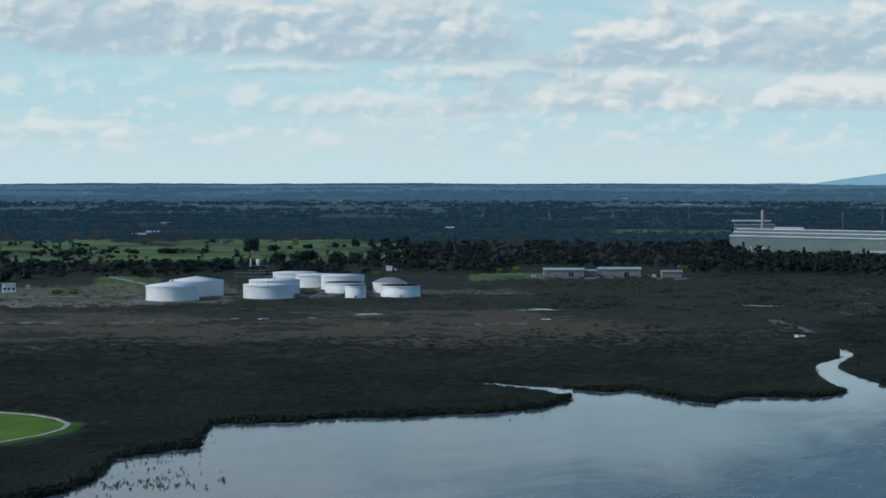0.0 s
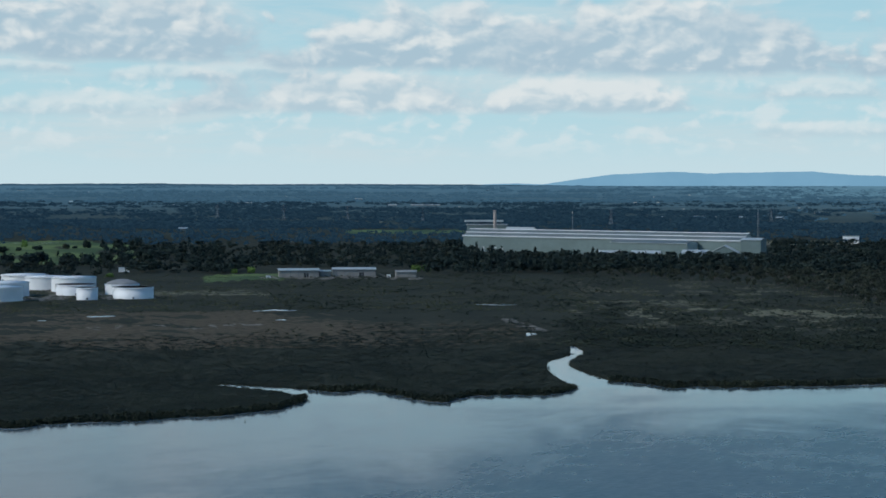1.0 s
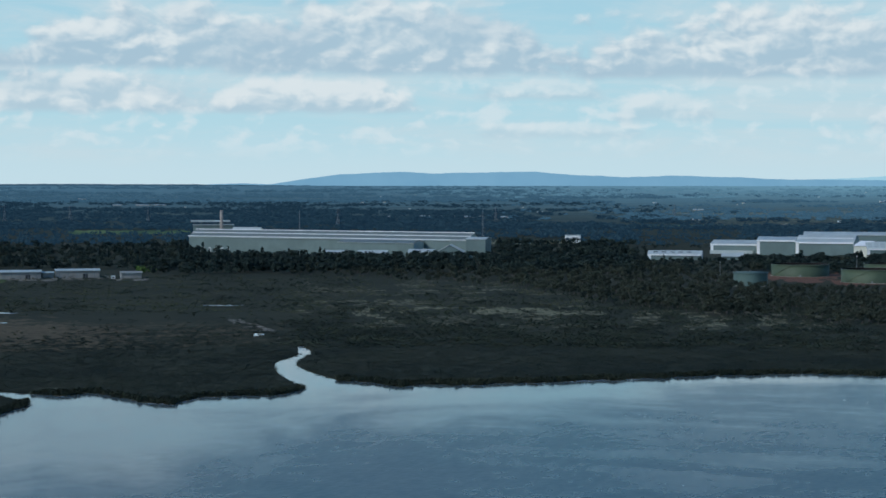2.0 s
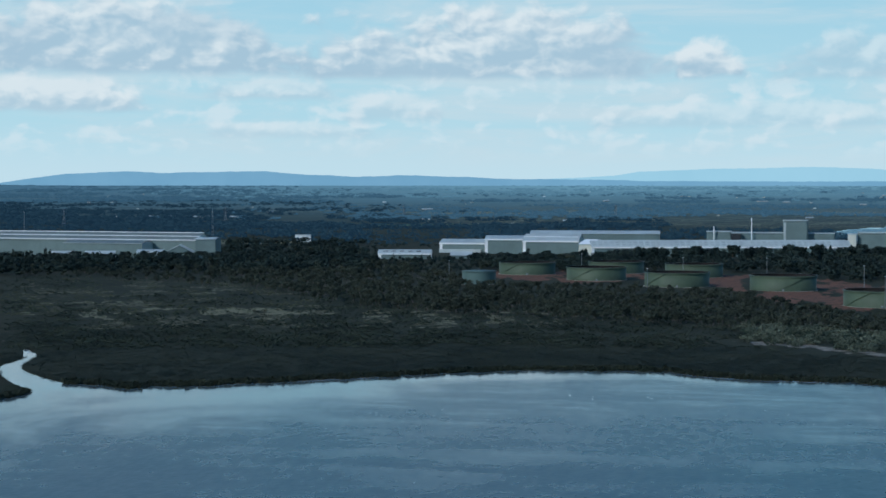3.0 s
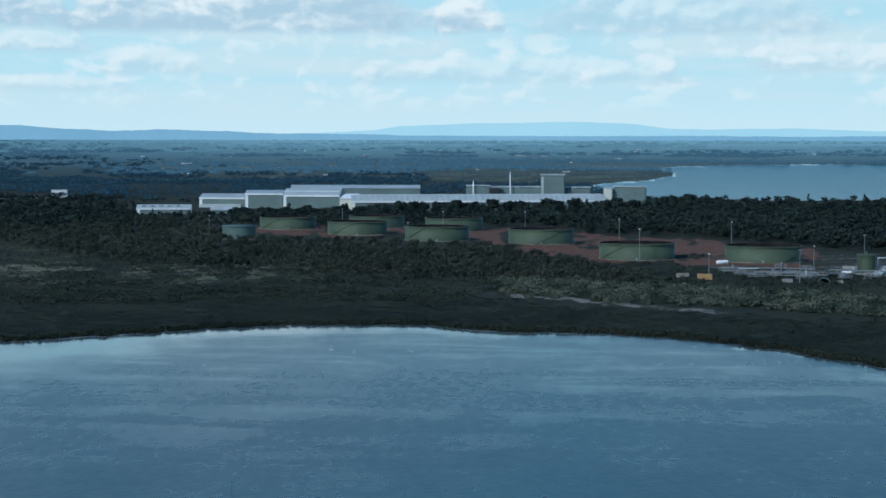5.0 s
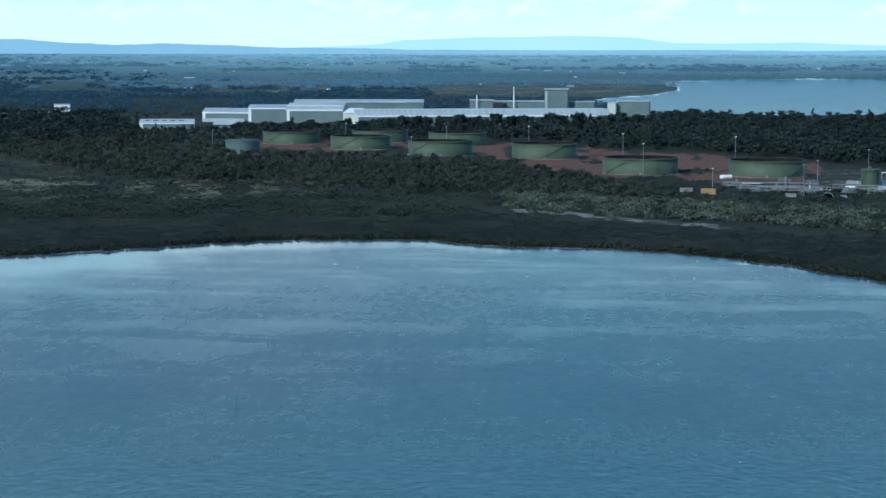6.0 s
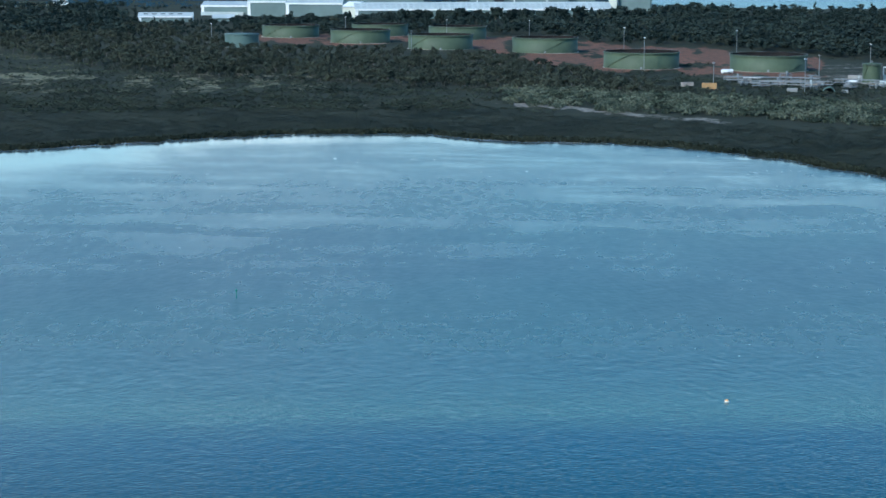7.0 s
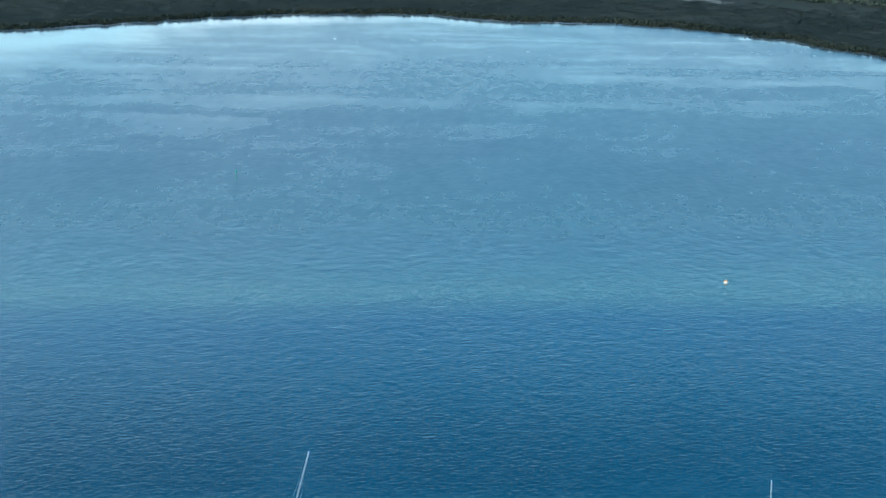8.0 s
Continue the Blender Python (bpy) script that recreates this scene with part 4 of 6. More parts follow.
def tank(az, d, wide, high, mat, roof, label, group, stair=200.0, pitch=0.15):
    """A storage tank. roof: cone, dome, or open with a floating deck. stair: where its stair climbs, in degrees."""
    ob = thing("storage_tank", spot(az, d, 0.3), -az, label, "storage tank", group)
    R = wide / 2
    courses = [(R, -0.6), (R, high)] if roof != "open" else [(R, -0.6), (R, high), (R - 0.25, high)]
    part("shell", lathe(courses, 64), mat, ob)
    part("rim", lathe([(R + 0.02, high - 1.1), (R + 0.7, high - 1.0), (R + 0.7, high - 0.8), (R + 0.02, high - 0.75)], 64), mat, ob)
    part("footing", lathe([(R + 1.6, -0.7), (R + 1.6, 0.25), (R + 0.03, 0.4)], 48), M["gravel"], ob, "pale gravel footing ring")
    if roof == "cone":
        part("roof", lathe([(R + 0.25, high - 0.2), (R + 0.25, high + 0.15), (0.8, high + R * pitch), (0, high + R * (pitch + 0.002))], 64), mat, ob)
        part("roof_vent", lathe([(0.7, high + R * (pitch - 0.01)), (0.7, high + R * pitch + 1.0), (1.0, high + R * pitch + 1.0), (0, high + R * pitch + 1.6)], 12), M["pale_steel"], ob)
    elif roof == "dome":
        part("roof", lathe([(R - 0.1, high - 0.1)] + [(R * math.sin(radians(a)) / math.sin(radians(40)), high - 0.1 + R * 0.29 * (math.cos(radians(a)) - math.cos(radians(40))) / (1 - math.cos(radians(40)))) for a in range(36, -1, -4)], 64),
             M["grey_wall"], ob, "grey dome roof")
    else:
        # deck and inner wall share one near-black colour
        part("floating_deck", lathe([(R - 0.26, high - 0.02), (R - 0.3, high - 3.2), (R - 2.0, high - 2.6), (R - 2.2, high - 3.0), (0, high - 2.8)], 64), M["deck_dark"], ob, "near-black floating roof deck")
    # rail round the top
    bm = bmesh.new()
    for k in range(48):
        a, b = 2 * math.pi * k / 48, 2 * math.pi * (k + 1) / 48
        p, q = (math.cos(a) * (R + 0.6), math.sin(a) * (R + 0.6)), (math.cos(b) * (R + 0.6), math.sin(b) * (R + 0.6))
        rod(bm, (*p, high - 0.8), (*p, high + 0.35), 0.04, sides=4)
        rod(bm, (*p, high + 0.35), (*q, high + 0.35), 0.04, sides=4)
    part("top_rail", bm, M["pale_steel"], ob)
    # winding stair, one bent stringer with its treads
    bm = bmesh.new()
    n, prev = 34, None
    for k in range(n + 1):
        a = radians(stair + 52 * k / n)
        z = (high - 0.4) * k / n
        row = [bm.verts.new((math.cos(a) * (R + o), math.sin(a) * (R + o), z + u)) for o, u in ((0.05, 0.0), (0.5, 0.0), (0.54, 0.35), (0.46, 0.2), (0.05, 0.2))]
        if prev:
            for i in range(5):
                bm.faces.new((prev[i], row[i], row[(i + 1) % 5], prev[(i + 1) % 5]))
        prev = row
    bmesh.ops.recalc_face_normals(bm, faces=bm.faces)
    part("stair", bm, mat, ob)
    # hatch by the base
    bm = boxes((-0.9, 0.9, -R - 0.35, -R + 0.2, 0.6, 2.4))
    part("manway", bm, M["pale_steel"] if roof == "open" else mat, ob)
    return ob


for k, (a, dist, wide) in enumerate(TANKS_GREEN):
    tank(a, dist, wide, [13.2, 13.6, 13.0, 14.0, 14.0, 14.2, 13.5, 13.2][k], M["green_steel"], "open", "olive green steel tank with an open floating roof on red earth", "green tank farm", [205, 215, 230, 200, 220, 260, 205, 300][k])
tank(25.14, 1909, 33.4, 13.5, M["tank_teal"], "cone", "small grey-green steel tank beside the woodland", "green tank farm", 60, 0.03)
tank(43.65, 1452, 13.2, 14.5, M["green_steel"], "cone", "narrow olive green tank beside pipework", "green tank farm")
HSTAIR = random.Random(3)
WHITE_SHAPES = [(12.6, "cone"), (13.6, "cone"), (12.0, "dome_low"), (12.5, "dome_low"), (13.0, "dome_low"), (12.4, "dome_low"), (13.4, "dome_low"), (9.8, "open"), (10.8, "open"), (9.5, "dome"), (10.2, "open")]
for (a, dist, wide), (high, roof) in zip(TANKS_WHITE, WHITE_SHAPES):
    tank(a, dist, wide, high, M["white_steel"], "cone" if roof == "dome_low" else roof, {"cone": "white steel storage tank with a low cone roof", "dome_low": "white steel storage tank with a shallow roof",
         "dome": "white steel tank under a grey dome", "open": "white steel tank with an open floating roof"}[roof], "white tank farm", HSTAIR.uniform(20, 160), 0.05 if roof == "dome_low" else 0.15)

# ---------------------------------------------------------------- halls of the steel works


def hall(at1, at2, deep, eave, ridge_h, label, group="", wall="mill_wall", roof="white_roof", gable="cream", sky_strips=0, bays=1, name="factory_hall", fascia=0.6):
    """A long shed from bearing and distance at1 to at2 (its front wall), with gabled bays behind one another."""
    p, q = spot(*at1), spot(*at2)
    base = Vector((p.x, p.y, min(p.z, q.z)))
    run = Vector((q.x - p.x, q.y - p.y, 0))
    L = run.length
    ob = new(name)
    ob.empty_display_size = 5
    ob.matrix_world = Matrix.Translation(base) @ Matrix.Rotation(math.atan2(run.y, run.x), 4, "Z")
    tagged(ob, label, "industrial building", group)
    part("front_wall", boxes((0, L, -0.3, 0.3, -2, eave)), M[wall], ob)
    part("back_wall", boxes((0, L, deep - 0.3, deep + 0.3, -2, eave)), M[wall], ob)
    w = deep / bays
    for x in (0.0, L):
        bm = bmesh.new()
        outline = [(0.31, -2), (deep - 0.31, -2), (deep - 0.31, eave)]
        for b in reversed(range(bays)):
            outline += [(w * (b + 0.5), ridge_h), (max(w * b, 0.31), eave)]
        a = [bm.verts.new((x - 0.3, y, z)) for y, z in outline]
        c = [bm.verts.new((x + 0.3, y, z)) for y, z in outline]
        bm.faces.new(a), bm.faces.new(list(reversed(c)))
        for i in range(len(a)):
            j = (i + 1) % len(a)
            bm.faces.new((a[i], c[i], c[j], a[j]))
        bmesh.ops.recalc_face_normals(bm, faces=bm.faces)
        part("end_wall", bm, M[gable], ob)
    for b in range(bays):
        for side in (0, 1):
            y0, y1 = (w * b - 1.0, w * (b + 0.5)) if side == 0 else (w * (b + 0.5), w * (b + 1) + (1.0 if b == bays - 1 else 0))
            z0, z1 = (eave - 0.1, ridge_h) if side == 0 else (ridge_h, eave - 0.1)
            bm = bmesh.new()
            n = max(2, int(L / 9))
            marks = [(-1.0, 0.35)]
            for k in range(n):  # sheeting with a raised seam every few metres
                xb = -1.0 + (L + 2.0) * (k + 1) / n
                marks += [(xb - 0.6, 0.35), (xb - 0.5, 0.62), (xb - 0.1, 0.62), (xb, 0.35)]
            prev = None
            for x, up in marks:
                row = [bm.verts.new(c) for c in ((x, y0, z0 + 0.1), (x, y0, z0 + up), (x, y1, z1 + up), (x, y1, z1 + 0.1))]
                if prev:
                    for i in range(4):
                        bm.faces.new((prev[i], row[i], row[(i + 1) % 4], prev[(i + 1) % 4]))
                prev = row
            bmesh.ops.recalc_face_normals(bm, faces=bm.faces)
            part("roof", bm, M[roof], ob)
            if sky_strips and side == 0:
                for k in range(sky_strips):
                    bm = bmesh.new()
                    xm = L * (k + 0.5) / sky_strips
                    for t0, t1 in ((0.18, 0.42), (0.55, 0.8)):
                        ya, yb, za, zb = y0 + (y1 - y0) * t0, y0 + (y1 - y0) * t1, z0 + (z1 - z0) * t0 + 0.7, z0 + (z1 - z0) * t1 + 0.7
                        vs = [bm.verts.new(c) for c in ((xm - 2.6, ya, za), (xm + 2.6, ya, za), (xm + 2.6, yb, zb), (xm - 2.6, yb, zb), (xm - 2.6, ya, za - 0.3), (xm + 2.6, ya, za - 0.3), (xm + 2.6, yb, zb - 0.3), (xm - 2.6, yb, zb - 0.3))]
                        for f in ((0, 1, 2, 3), (4, 5, 1, 0), (5, 6, 2, 1), (6, 7, 3, 2), (7, 4, 0, 3)):
                            bm.faces.new([vs[i] for i in f])
                    part("skylight", bm, M["skylight"], ob, "grey translucent roof sheet")
    part("gutter", boxes((-1, L + 1, -1.6, -0.9, eave + 0.1 - fascia, eave + 0.1)), M["white_roof"] if fascia < 1 else M["white_steel"], ob)
    if fascia > 1:  # added white strip on the front, painted brightness of the sunlit west end
        part("corner_strip", boxes((-0.5, 3.6, -0.85, -0.31, -1.5, eave - fascia)), M["white_steel"], ob, "white strip for the sunlit end wall")
    return ob


W1, W2 = "steel works by the forest", "steel works by the bay"


def strips(ob, length, rows, mat="white_steel"):
    """Long pale bands on a roof or wall. rows: (y, z)."""
    for y, z in rows:
        part("roof_band", boxes((-1, length + 1, y - 0.9, y + 0.9, z, z + 0.9)), M[mat], ob, "white ridge band")


def doors(ob, xs, wide, high, mat="white_roof", name="roller_door"):
    for x in xs:
        part(name, boxes((x, x + wide, -0.55, -0.28, 0, high)), M[mat], ob)


# rolling mill by the forest
mill = hall((8.5, 2850), (16.75, 2610), 40, 23, 33, "long grey-green rolling mill with white roof bands", W1, roof="mill_roof")
ML = (spot(16.75, 2610) - spot(8.5, 2850)).length
strips(mill, ML, [(20, 33.2), (10.5, 28.6), (0.2, 23.6)])
part("duct", boxes((ML * 0.62, ML * 0.62 + 3, -32.5, -30.6, 0, 16)), M["white_steel"], mill, "white upright duct")
doors(mill, [12 + 11 * k for k in range(6)], 5, 8)
hall((12.9, 2672), (15.15, 2612), 30, 20, 23, "grey-green side hall with a white gutter line", W1, roof="mill_roof")
hall((16.72, 2590), (17.3, 2584), 34, 26, 28, "tall grey-green end block of the mill", W1, roof="white_roof", gable="mill_wall")
hall((16.62, 2545), (16.66, 2590), 34, 10, 19, "pale shed with a broad white gable", W1, wall="mill_wall", gable="mill_wall")
hall((15.0, 2560), (15.75, 2556), 22, 9, 13, "low shed with a white roof before the mill", W1)
hall((12.5, 2570), (13.2, 2566), 18, 8, 11.5, "low shed with a white roof before the mill", W1)
hall((13.5, 2565), (14.35, 2560), 18, 8, 11.5, "low shed with a white roof before the mill", W1)
hall((9.75, 2880), (10.55, 2860), 16, 30, 35.5, "white roof monitor behind the mill ridge", W1, roof="white_roof")

house_frame = thing("furnace_house", spot(8.62, 2905), -8.6, "grey furnace house with a raised white canopy roof", "industrial building", W1)
part("body", boxes((0, 60, 0, 26, -1, 38)), M["mill_wall"], house_frame)
part("roof", boxes((-1, 61, -1, 27, 38, 39.4)), M["white_roof"], house_frame)
for k in range(6):
    part("column", boxes((1 + 10 * k, 2 + 10 * k, 2, 3, 39.4, 43)), M["pale_steel"], house_frame)
part("canopy", boxes((-4, 55, -3, 24, 43, 45.5)), M["white_roof"], house_frame, "raised white canopy")


def stack(az, d, high, r, label, mat="brick_stack", group=""):
    ob = thing("chimney", spot(az, d), -az, label, "chimney", group)
    part("shaft", lathe([(r * 1.15, -1), (r, high * 0.5), (r * 0.85, high), (r * 0.65, high), (r * 0.6, high - 3)], 20), M[mat], ob)
    part("rim", lathe([(r * 0.86, high - 1.5), (r * 1.0, high - 1.2), (r * 1.0, high - 0.4), (r * 0.86, high - 0.2)], 20), M[mat], ob)
    part("ladder", rods(((r * 0.7, -r * 0.85, 0), (r * 0.6, -r * 0.7, high), 0.12, 0.12, 4), ((r * 0.9, -r * 0.65, 0), (r * 0.75, -r * 0.5, high), 0.12, 0.12, 4)), M["pale_steel"], ob)
    return ob


stack(9.45, 2890, 61, 2.6, "sandy concrete chimney beside the mill", group=W1)


def mast(az, d, high, label="pale steel lattice mast", wide=1.6, group="masts"):
    """A slim lattice mast of three legs."""
    ob = thing("lattice_mast", spot(az, d), -az, label, "mast", group)
    k = float(flat(d)[0] / d)
    ob.scale = (k, k, k)
    n = max(6, int(high / 4))
    legs = [(wide / 2 * math.cos(a), wide / 2 * math.sin(a)) for a in (0.3, 2.4, 4.5)]
    for x, y in legs:
        part("leg", rods(((x, y, -1), (x * 0.7, y * 0.7, high), 0.17, 0.14, 5)), M["pale_steel"], ob)
    bm = bmesh.new()
    for i in range(n):
        z0, z1 = high * i / n, high * (i + 1) / n
        for j in range(3):
            (x0, y0), (x1, y1) = legs[j], legs[(j + 1) % 3]
            rod(bm, (x0 * 0.9, y0 * 0.9, z0), (x1 * 0.9, y1 * 0.9, z1), 0.08, sides=4)
    part("bracing", bm, M["pale_steel"], ob)
    part("aerial", rods(((0, 0, high - 0.5), (0, 0, high + 4), 0.12, 0.05, 5)), M["white_steel"], ob)
    return ob


mast(11.76, 2900, 56)
mast(17.22, 2640, 62, "tall grey lattice mast by the mill end", 3.2)

# works by the bay
shed = hall((22.14, 2541), (23.7, 2536), 24, 8, 12.7, "long low white-roofed shed behind dark trees", W2, fascia=1.4, gable="white_steel")
for k in range(5):
    part("vent", boxes((6 + 11 * k, 12 + 11 * k, 5.2, 6.6, 10.6, 11.6)), M["dark"], shed, "dark ridge vent")
hb = hall((23.98, 2790), (25.3, 2775), 40, 14.7, 19.8, "grey hall with a white roof and pale plinth", W2, fascia=2.2)
part("plinth", boxes((0, 62, -6, -0.4, -1, 5.5)), M["white_roof"], hb, "white lean-to")
hall((24.3, 2562), (24.92, 2560), 16, 5, 9.5, "small shed with a bright white roof", W2)
hall((25.33, 2735), (26.43, 2730), 52, 22.0, 26.0, "tall grey-green hall with white roof", W2, fascia=2.2)
hd = hall((26.46, 2728), (28.1, 2716), 56, 19.8, 28.4, "broad grey-green hall with white roof", W2, fascia=2.2)
strips(hd, 76, [(14, 24.6)])
hall((26.68, 2835), (30.5, 2830), 40, 27, 31, "long white roof ridge behind the halls", W2)
hf = hall((28.5, 2640), (36.05, 2700), 52, 14, 22, "very long hall with a white roof and skylights", W2, fascia=2.2, sky_strips=44, bays=2)
hall((28.12, 2655), (28.5, 2648), 50, 17, 23, "cream gabled porch end of the long hall", W2, wall="cream", roof="white_steel")


def block(name, az, d, wide, deep, high, mat, label, group, roof="white_roof", windows=0):
    """A flat-roofed block with a parapet, and a row of openings."""
    ob = thing(name, spot(az, d), -az, label, "building", group)
    part("wall", boxes((-wide / 2, wide / 2, 0, deep, -1, high)), M[mat], ob)
    part("roof", boxes((-wide / 2 - 0.4, wide / 2 + 0.4, -0.4, deep + 0.4, high, high + min(1.4, high * 0.08))), M[roof], ob)
    for k in range(windows):
        x = -wide / 2 + wide * (k + 0.5) / windows
        w = wide / windows * 0.28
        part("window", boxes((x - w, x + w, -0.12, 0.1, high * 0.35, high * 0.62)), M["dark"], ob)
    part("plinth", boxes((-wide / 2 - 0.15, wide / 2 + 0.15, -0.15, deep + 0.15, -1.0, 0.5)), M["gravel"], ob)
    return ob


block("plant_block", 32.25, 2850, 36, 30, 29.5, "mill_wall", "grey-green plant block with a white roof edge", W2, windows=4)
block("plant_block", 33.4, 2856, 84, 30, 27.8, "mill_wall", "long dark grey-green plant block", W2)
# solid dark block, painted shade of the gap between the plant blocks
block("plant_block", 32.75, 2845, 14, 8, 27, "dark", "dark block for the shade between plant blocks", W2, roof="pale_steel")
tower = block("plant_tower", 34.47, 2850, 36, 36, 46, "mill_wall", "tall square grey-green tower with white roof", W2)
part("stair_strip", boxes((-17, -13.5, -0.8, 0.1, 2, 44)), M["white_roof"], tower)
block("plant_block", 35.2, 2865, 40, 26, 27.2, "mill_wall", "low grey-green wing beside the tower", W2)
end_b = block("plant_block", 36.75, 2800, 48, 40, 30, "mill_wall", "grey-green end block by the bay with white parapet", W2)
part("pale_face", boxes((-24.6, -24.1, 1, 39, -0.5, 29.6)), M["white_steel"], end_b, "white end face")
block("plant_block", 36.1, 2790, 12, 30, 28, "cream", "cream stair block at the hall end", W2)
stack(32.1, 2845, 38, 0.9, "thin white vent stack", "white_steel", W2)
stack(33.2, 2850, 50, 0.9, "tall thin white vent stack", "white_steel", W2)
hut = block("white_hut", 19.9, 3290, 27, 14, 12.5, "white_steel", "white two-storey hut among dark trees", "", windows=4)
part("band", boxes((-13.7, 13.7, -0.3, 0.1, 5.6, 6.4)), M["grey_wall"], hut)

# sheds by the marsh
for (a0, a1, dist, high), lab in zip([(3.02, 4.2, 2052, 9.4), (4.62, 5.88, 2069, 9.6)], ["grey metal shed with a white roof edge", "grey metal shed with an open dark doorway"]):
    s = hall((a0, dist), (a1, dist + 2), 22, high - 1.4, high, lab, "sheds by the marsh", "grey_wall", "white_roof", "grey_wall", name="metal_shed")
    L = (spot(a1, dist + 2) - spot(a0, dist)).length
    for k in range(5):
        part("wall_rib", boxes((L * (k + 0.4) / 5, L * (k + 0.4) / 5 + 0.5, -0.6, -0.28, 0, high - 1.6)), M["pale_steel"], s)
    # dark panel on the wall, painted shade of an open doorway
    part("doorway", boxes((L * 0.62, L * 0.62 + 5, -0.5, -0.25, 0, 5)), M["dark"], s, "dark panel for the shade in the doorway")
hall((4.24, 2064), (4.55, 2066), 12, 6.5, 7.2, "low lean-to with a white roof", "sheds by the marsh", "grey_wall", "white_roof", "grey_wall", name="metal_shed")
hall((6.52, 2050), (7.1, 2052), 16, 6.5, 7.6, "small grey shed with a rusty end", "sheds by the marsh", "grey_wall", "grey_wall", "grey_wall", name="metal_shed")
block("site_cabin", 6.28, 2047, 4, 4, 3.4, "white_steel", "small white site cabin", "sheds by the marsh", windows=1)
block("site_cabin", 2.7, 2040, 5, 3, 2.6, "white_steel", "small white site cabin", "sheds by the marsh", windows=1)
block("white_shed", -1.54, 2190, 12, 8, 5.5, "white_steel", "white shed on the rise behind the tanks", "")
block("white_shed", -12.75, 1795, 12, 9, 8, "white_steel", "white shed by the tank road", "", windows=3)
block("white_shed", -13.3, 1830, 16, 10, 11, "grey_wall", "grey shed by the tank road", "", windows=3)
block("site_cabin", -12.2, 1850, 3, 3, 4, "white_steel", "small white site cabin", "", windows=1)


def loading_rack(az, d, bays, wide, high, label):
    """A frame of pipes on legs."""
    ob = thing("pipe_rack", spot(az, d), -az, label, "pipe rack", "pipe racks")
    for k in range(bays + 1):
        x = (k / bays - 0.5) * wide
        part("trestle", rods(((x, 0, -0.5), (x, 0, high), 0.16, 0.16, 6), ((x, 5, -0.5), (x, 5, high), 0.16, 0.16, 6), ((x, 0, high), (x, 5, high), 0.16, 0.16, 6), ((x, 0, high * 0.55), (x, 5, high * 0.55), 0.13, 0.13, 6)), M["pale_steel"], ob)
    for j, (y, z, r) in enumerate(((0.6, high + 0.3, 0.26), (1.9, high + 0.28, 0.22), (3.2, high + 0.34, 0.3), (4.4, high + 0.28, 0.2), (1.4, high * 0.55 + 0.3, 0.24), (3.4, high * 0.55 + 0.3, 0.2))):
        part("pipe", rods(((-wide / 2 - 2, y, z), (wide / 2 + 2, y, z), r, r, 8)), M[("pale_steel", "grey_wall", "pale_steel")[j % 3]], ob)
    return ob


loading_rack(-5.5, 1960, 6, 46, 9, "grey pipe rack behind the white tanks")
rack = loading_rack(-5.5, 2060, 3, 18, 12, "white loading gantry behind the white tanks")
part("hopper", lathe([(0.6, 12), (2.0, 14), (2.2, 18.5), (1.4, 19.3), (0, 19.7)], 16), M["white_steel"], rack, "white hopper")
part("vent_pipe", rods(((-8, 2, 11), (-8, 2, 20), 0.8, 0.8, 10)), M["white_steel"], rack)

loading_rack(40.8, 1425, 9, 62, 5.2, "long grey pipe rack in the tank yard")
loading_rack(41.35, 1392, 6, 40, 4.2, "grey pipe rack in the tank yard")
loading_rack(43.5, 1420, 4, 26, 4.5, "short grey pipe rack in the tank yard")


def lamp_pole(az, d, high, label="tall pale floodlight pole with a small head frame"):
    ob = thing("floodlight_pole", spot(az, d), -az, label, "light pole", "floodlight poles")
    part("pole", rods(((0, 0, -0.5), (0, 0, high), 0.32, 0.2, 8)), M["pale_steel"], ob)
    head = part("head_frame", boxes((-0.8, 0.8, -0.2, 0.2, high - 0.15, high + 0.15)), M["pale_steel"], ob)
    for x in (-0.6, 0.0, 0.6):
        part("floodlight", boxes((x - 0.25, x + 0.25, -0.5, -0.25, high - 0.1, high + 0.3)), M["white_steel"], head)
    part("base", lathe([(1.0, -0.5), (1.0, 0.6), (0.5, 0.8)], 10), M["gravel"], ob)
    return ob


for a, dist, high in [(36.45, 1660, 31), (37.05, 1562, 27), (39.75, 1640, 30), (41.75, 1340, 24), (43.6, 1480, 28), (33.65, 1890, 28), (31.2, 1945, 26), (39.1, 1400, 17), (24.25, 1975, 21), (28.2, 2080, 24), (30.15, 1850, 19), (42.15, 1500, 18)]:
    lamp_pole(a, dist, high)


def vessel(az, d, r, length, high, mat, label):
    """A lying pressure vessel on saddles."""
    ob = thing("pressure_vessel", spot(az, d), -az + 20, label, "pressure vessel", "vessels in the tank yard")
    bm = lathe([(0, -length / 2 - r * 0.5), (r * 0.6, -length / 2 - r * 0.38), (r * 0.92, -length / 2 - r * 0.15), (r, -length / 2), (r, length / 2), (r * 0.92, length / 2 + r * 0.15), (r * 0.6, length / 2 + r * 0.38), (0, length / 2 + r * 0.5)], 20)
    bmesh.ops.transform(bm, matrix=Matrix.Translation((0, 0, high + r)) @ Matrix.Rotation(math.pi / 2, 4, "Y"), verts=bm.verts)
    part("body", bm, M[mat], ob)
    for x in (-length * 0.3, length * 0.3):
        part("saddle", boxes((x - 0.4, x + 0.4, -r * 0.8, r * 0.8, -0.4, high + r * 0.5)), M["gravel"], ob)
    part("nozzle", rods(((0, 0, high + 2 * r - 0.1), (0, 0, high + 2 * r + 0.9), 0.3, 0.3, 8)), M["pale_steel"], ob)
    return ob


